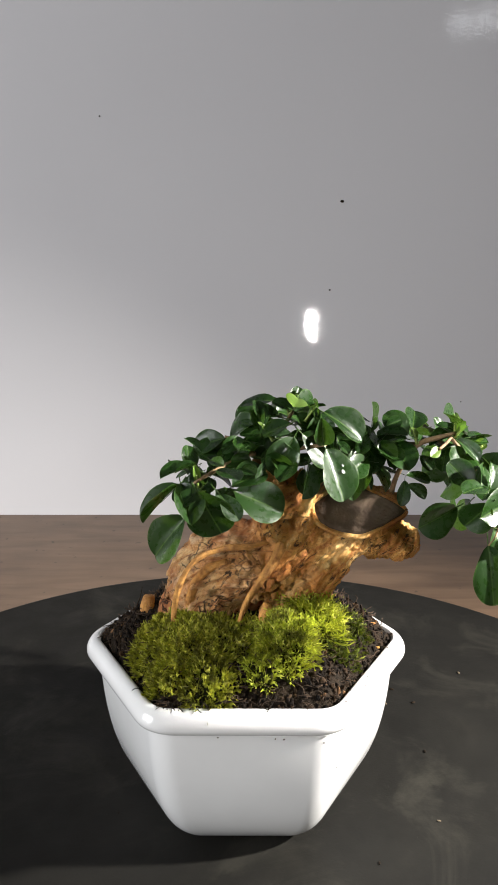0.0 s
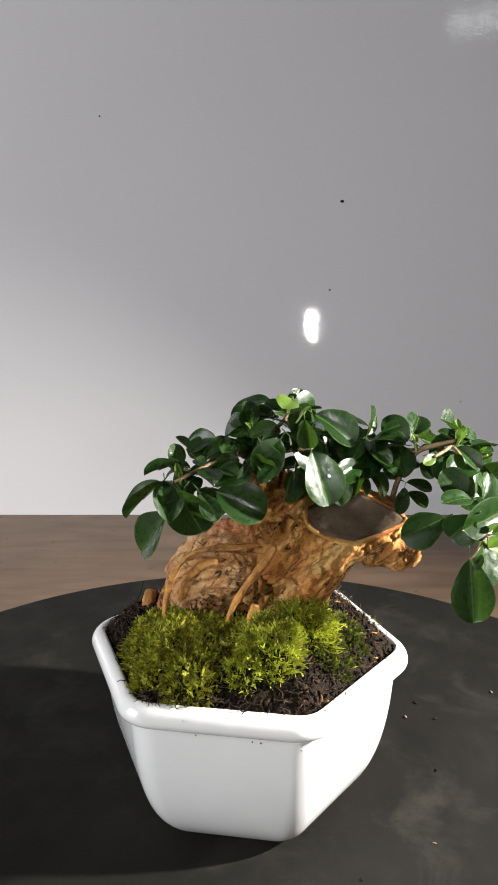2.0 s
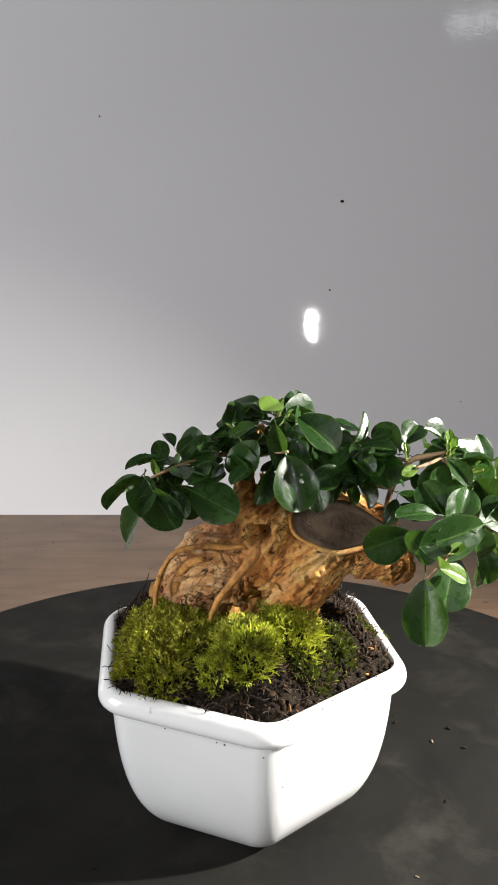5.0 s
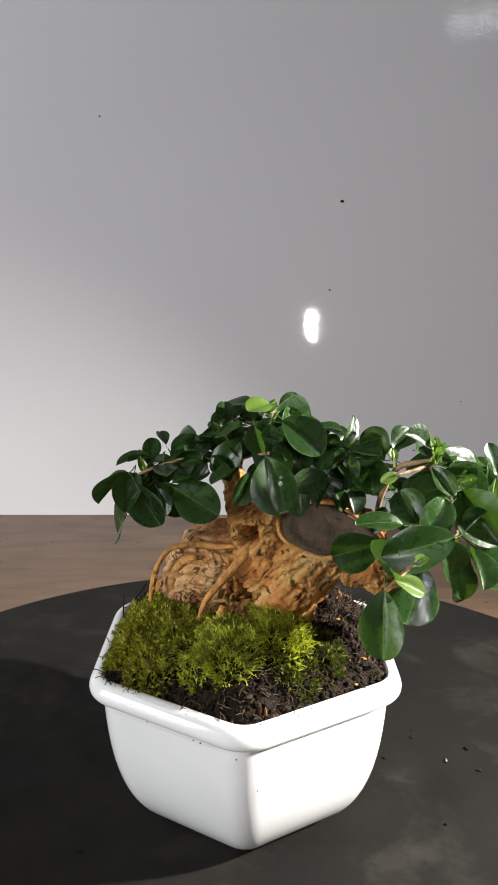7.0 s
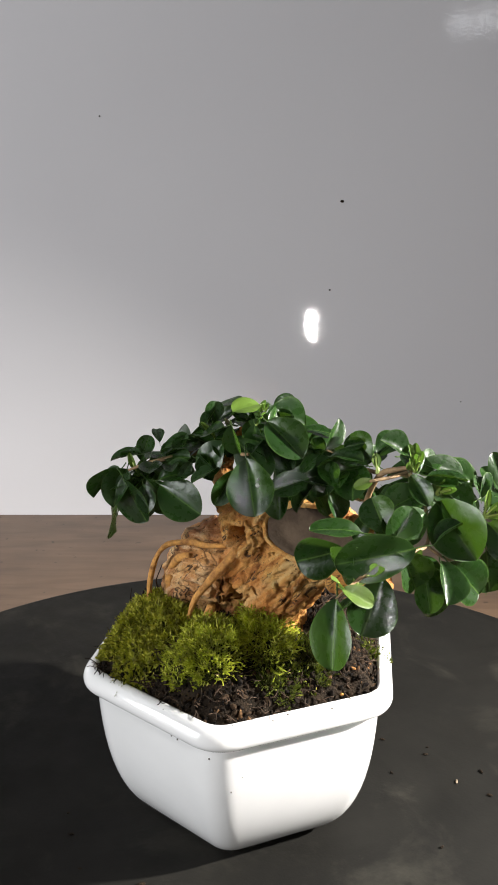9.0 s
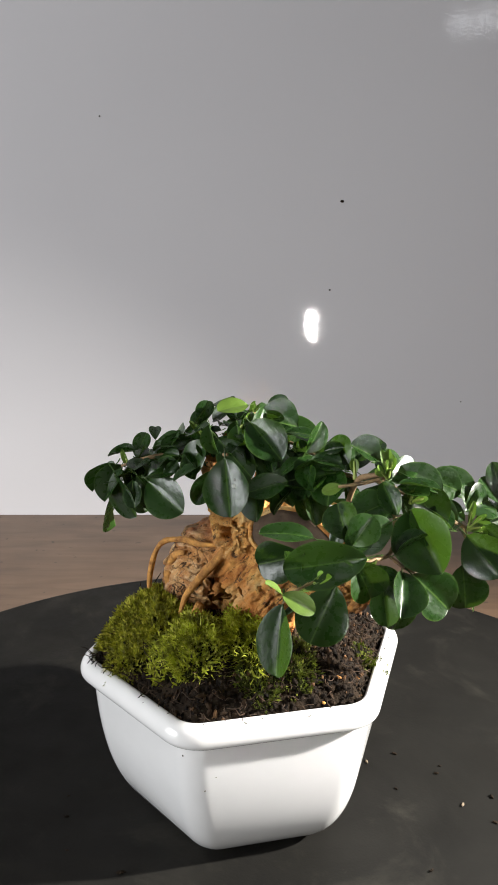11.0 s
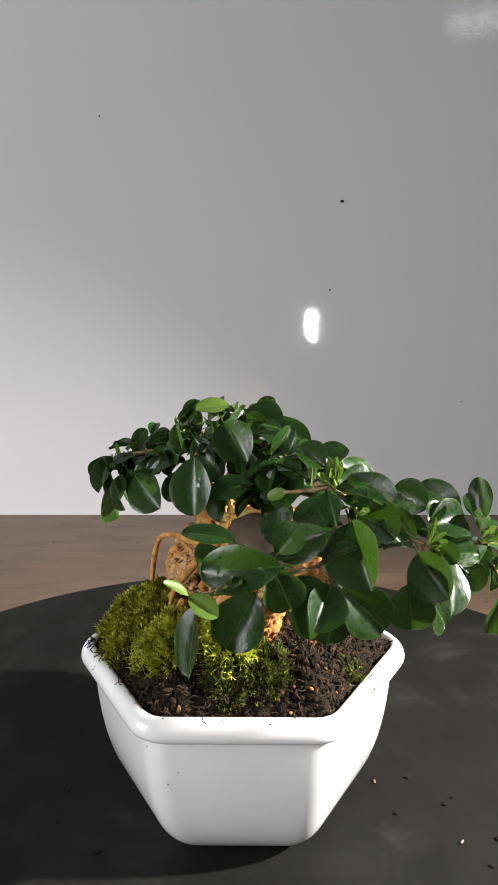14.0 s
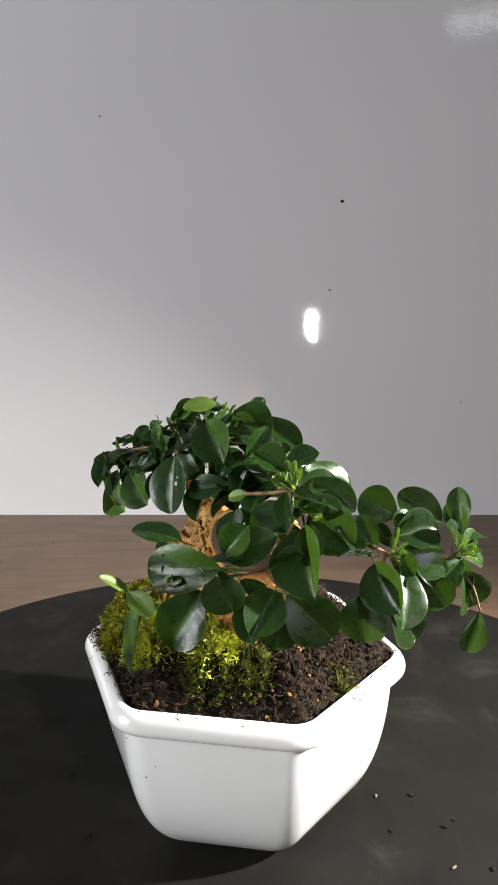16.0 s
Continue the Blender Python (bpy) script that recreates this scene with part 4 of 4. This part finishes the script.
# leaves of its far end
for row in (
    ((0.1245, 0.0003, 0.1582), (0.1282, -0.0004, 0.1423), 0.0175, F2, 0),
    ((0.1223, 0.0057, 0.1673), (0.1375, 0.0036, 0.1575), 0.0170, F2, 1),
    ((0.1242, 0.0138, 0.1665), (0.1395, 0.0104, 0.1520), 0.0160, (0.95, 0.1, 0.3), 1),
    ((0.1180, 0.0150, 0.1480), (0.1150, 0.0300, 0.1310), 0.0160, F2, 4),
    ((0.1128, 0.0188, 0.1716), (0.1154, 0.0361, 0.1740), 0.0165, (0.7, -0.6, 0.6), 1),
    ((0.1006, 0.0467, 0.1694), (0.0935, 0.0339, 0.1807), 0.0140, (0.3, -0.6, 0.7), 2),
    ((0.1114, 0.0484, 0.1677), (0.1016, 0.0489, 0.1772), 0.0085, (0.6, -0.6, 0.2), 4),
    ((0.1150, 0.0440, 0.1630), (0.1080, 0.0640, 0.1610), 0.0160, (0.6, -0.6, 0.6), 2),
    ((0.1193, 0.0433, 0.1580), (0.1170, 0.0530, 0.1390), 0.0165, (0.9, -0.4, 0.3), 1),
    ((0.1187, 0.0525, 0.1399), (0.1187, 0.0488, 0.1236), 0.0100, (0.8, -0.4, 0.3), 1),
    ((0.1200, 0.0250, 0.1620), (0.1260, 0.0330, 0.1480), 0.0140, F2, 0),
    ((0.1080, 0.0250, 0.1650), (0.1000, 0.0400, 0.1560), 0.0160, (0.5, -0.5, 0.6), 4),
):
    leaf(*row)
# young leaves
for row in (
    ((0.0293, -0.0171, 0.206), (0.0275, -0.0314, 0.2069), 0.0110, UP, 1, True),
    ((0.1067, -0.0735, 0.1634), (0.1156, -0.0680, 0.1589), 0.0075, (0.5, -0.5, 0.7), 0, True),
    ((0.1067, -0.0735, 0.1634), (0.1092, -0.0816, 0.1712), 0.0050, (0.3, -0.3, 0.9), 1, True),
    ((0.0905, -0.0270, 0.1857), (0.0860, -0.0330, 0.1840), 0.0050, (0.3, -0.6, 0.7), 1, True),
    ((0.1190, 0.0330, 0.1600), (0.1220, 0.0360, 0.1500), 0.0080, (0.8, -0.5, 0.3), 0, True),
):
    leaf(*row)


def spray(node, count, seed, reach=0.019, axis=(0, 0, 1), spread=1.0, droop=0.35, young=0, start=0.004):
    """Leaves round the end of a twig, fanned out by the golden angle."""
    rng = random.Random(seed)
    axis = Vector(axis).normalized()
    a, b = axis.orthogonal().normalized(), None
    b = axis.cross(a)
    for k in range(count):
        ang = 2.4 * k + rng.uniform(-0.4, 0.4)
        lift = rng.uniform(-0.2, 0.7)
        way = (a * math.cos(ang) + b * math.sin(ang)) * spread + axis * lift
        way.z -= droop * rng.uniform(0.3, 1.2)
        way.normalize()
        base = Vector(node) + way * start + Vector([rng.uniform(-0.004, 0.004) for _ in range(3)])
        L = reach * rng.uniform(0.65, 1.1)
        face = Vector((0.25 + rng.uniform(-0.5, 0.5), -0.35 + rng.uniform(-0.5, 0.5), 0.9)) + way * 0.2
        leaf(base, base + way * L, L * rng.uniform(0.58, 0.78), face, rng.randrange(5))
    for k in range(young):
        way = (axis + Vector([rng.uniform(-0.7, 0.7) for _ in range(3)])).normalized()
        base = Vector(node) + way * 0.002
        leaf(base, base + way * rng.uniform(0.006, 0.010), rng.uniform(0.0025, 0.0045), (0.2, -0.5, 0.8), k, True)
        build_branch([(*node, 0.0009), (*(Vector(node) + way * 0.003), 0.0006), (*(Vector(node) + way * 0.007), 0.0004)], SHOOT_M, "shoot")


spray((-0.012, -0.040, 0.183), 7, 31, 0.013, (-0.4, -0.4, 0.7))
spray((0.012, -0.036, 0.189), 7, 32, 0.012, (-0.1, -0.5, 0.7))
spray((0.006, -0.014, 0.190), 6, 33, 0.012, (-0.4, 0.2, 0.8))
spray((0.032, -0.024, 0.197), 7, 34, 0.012, (0.1, -0.3, 0.9), young=1)
spray((0.044, -0.016, 0.193), 7, 35, 0.013, (0.2, -0.2, 0.9))
spray((0.062, -0.016, 0.188), 6, 36, 0.013, (0.2, -0.5, 0.7))
spray((0.1080, -0.010, 0.180), 6, 37, 0.014, (0.6, -0.2, 0.6), young=2)
spray((0.026, -0.012, 0.197), 7, 1, 0.013, young=3)
spray((-0.013, -0.048, 0.174), 5, 2, 0.013, (-0.4, -0.2, 0.5), young=1)
spray((0.004, -0.024, 0.186), 8, 3, 0.013, (-0.2, -0.2, 0.9))
spray((-0.004, -0.036, 0.180), 6, 4, 0.013, (-0.3, -0.4, 0.8))
spray((-0.006, -0.042, 0.183), 6, 16, 0.015, (-0.3, -0.5, 0.8))
spray((0.018, -0.030, 0.190), 7, 15, 0.013, (-0.1, -0.4, 0.8), young=1)
spray((0.036, -0.024, 0.190), 9, 5, 0.013, (0.1, -0.3, 0.8), young=1)
spray((0.050, -0.010, 0.188), 9, 6, 0.014, (0.1, -0.2, 0.9))
spray((0.068, -0.007, 0.183), 9, 7, 0.014, (0.1, -0.2, 0.9))
spray((0.044, -0.026, 0.182), 8, 18, 0.017, (0.3, -0.5, 0.4), droop=0.8)
spray((0.058, -0.016, 0.180), 7, 19, 0.016, (0.4, -0.4, 0.4), droop=0.8)
spray((0.030, -0.034, 0.184), 6, 20, 0.015, (0.2, -0.6, 0.4), droop=0.7)
spray((0.077, -0.006, 0.168), 6, 17, 0.011, (0.2, -0.5, 0.5), start=0.003)
spray((0.084, -0.012, 0.184), 7, 8, 0.013, (0.2, -0.2, 0.9), young=1)
spray((0.1005, -0.0135, 0.188), 6, 9, 0.014, (0.3, -0.3, 0.9), young=7)
spray((0.1170, 0.0150, 0.166), 10, 10, 0.016, (0.5, 0.1, 0.7), young=6)
spray((0.1150, 0.0440, 0.162), 8, 11, 0.015, (0.6, 0.5, 0.5), young=7)
spray((0.1120, -0.036, 0.166), 6, 12, 0.014, (0.5, -0.3, 0.6), young=2)
spray((0.1050, -0.058, 0.161), 2, 13, 0.011, (0.4, -0.7, 0.4), young=4)

# ---- crumbs that fell on the disc ----


CHIP_M = plain("pale_chip", (0.10, 0.08, 0.05), (0.22, 0.17, 0.12), 300, 0.9)


def build_fallen(x, y, r, seed):
    rng = random.Random(seed)
    bm = bmesh.new()
    bmesh.ops.create_icosphere(bm, subdivisions=2, radius=1)
    for v in bm.verts:
        k = 1 + 0.35 * noise.noise(v.co * 2 + Vector((seed, 0, 0)))
        v.co = Vector((v.co.x * r * 1.7 * k, v.co.y * r * 0.8 * k, (v.co.z * 0.6 + 0.5) * r * k))
    bmesh.ops.rotate(bm, verts=bm.verts, matrix=Matrix.Rotation(rng.uniform(0, 3.1), 3, "Z"))
    low = min(v.co.z for v in bm.verts)
    bmesh.ops.translate(bm, verts=bm.verts, vec=(x, y, -low))
    ob = part("soil_crumb", bm, SOIL_M if seed % 5 else CHIP_M)
    turning(ob, "tiny crumb of soil fallen on the black disc", "crumb", "crumbs on the disc")


for k, (x, y, r) in enumerate(((0.0373, 0.0630, 0.0009), (0.0433, 0.0797, 0.0009), (0.0614, 0.0570, 0.0007), (0.0685, 0.0824, 0.0009), (0.0662, 0.0892, 0.0006), (0.0914, 0.0716, 0.0009),
                               (0.0981, 0.0876, 0.0010), (0.0128, -0.0786, 0.0012), (-0.0154, -0.0893, 0.0006), (0.1054, 0.0241, 0.0008), (0.1462, 0.1074, 0.0009), (0.0666, -0.0569, 0.0006),
                               (-0.0566, -0.0242, 0.0005), (-0.0354, -0.0785, 0.0009), (0.1089, 0.0724, 0.0009), (0.1000, -0.0300, 0.0006), (-0.0480, -0.0700, 0.0005))):
    build_fallen(x, y, r, k)

# ---- the turning ----


def motions():
    rows = [(t, pose(0, 0, 0, 0, 0, TURN * t)) for t in range(17)]
    for ob in TURNING:
        walk(ob, rows)


motions()
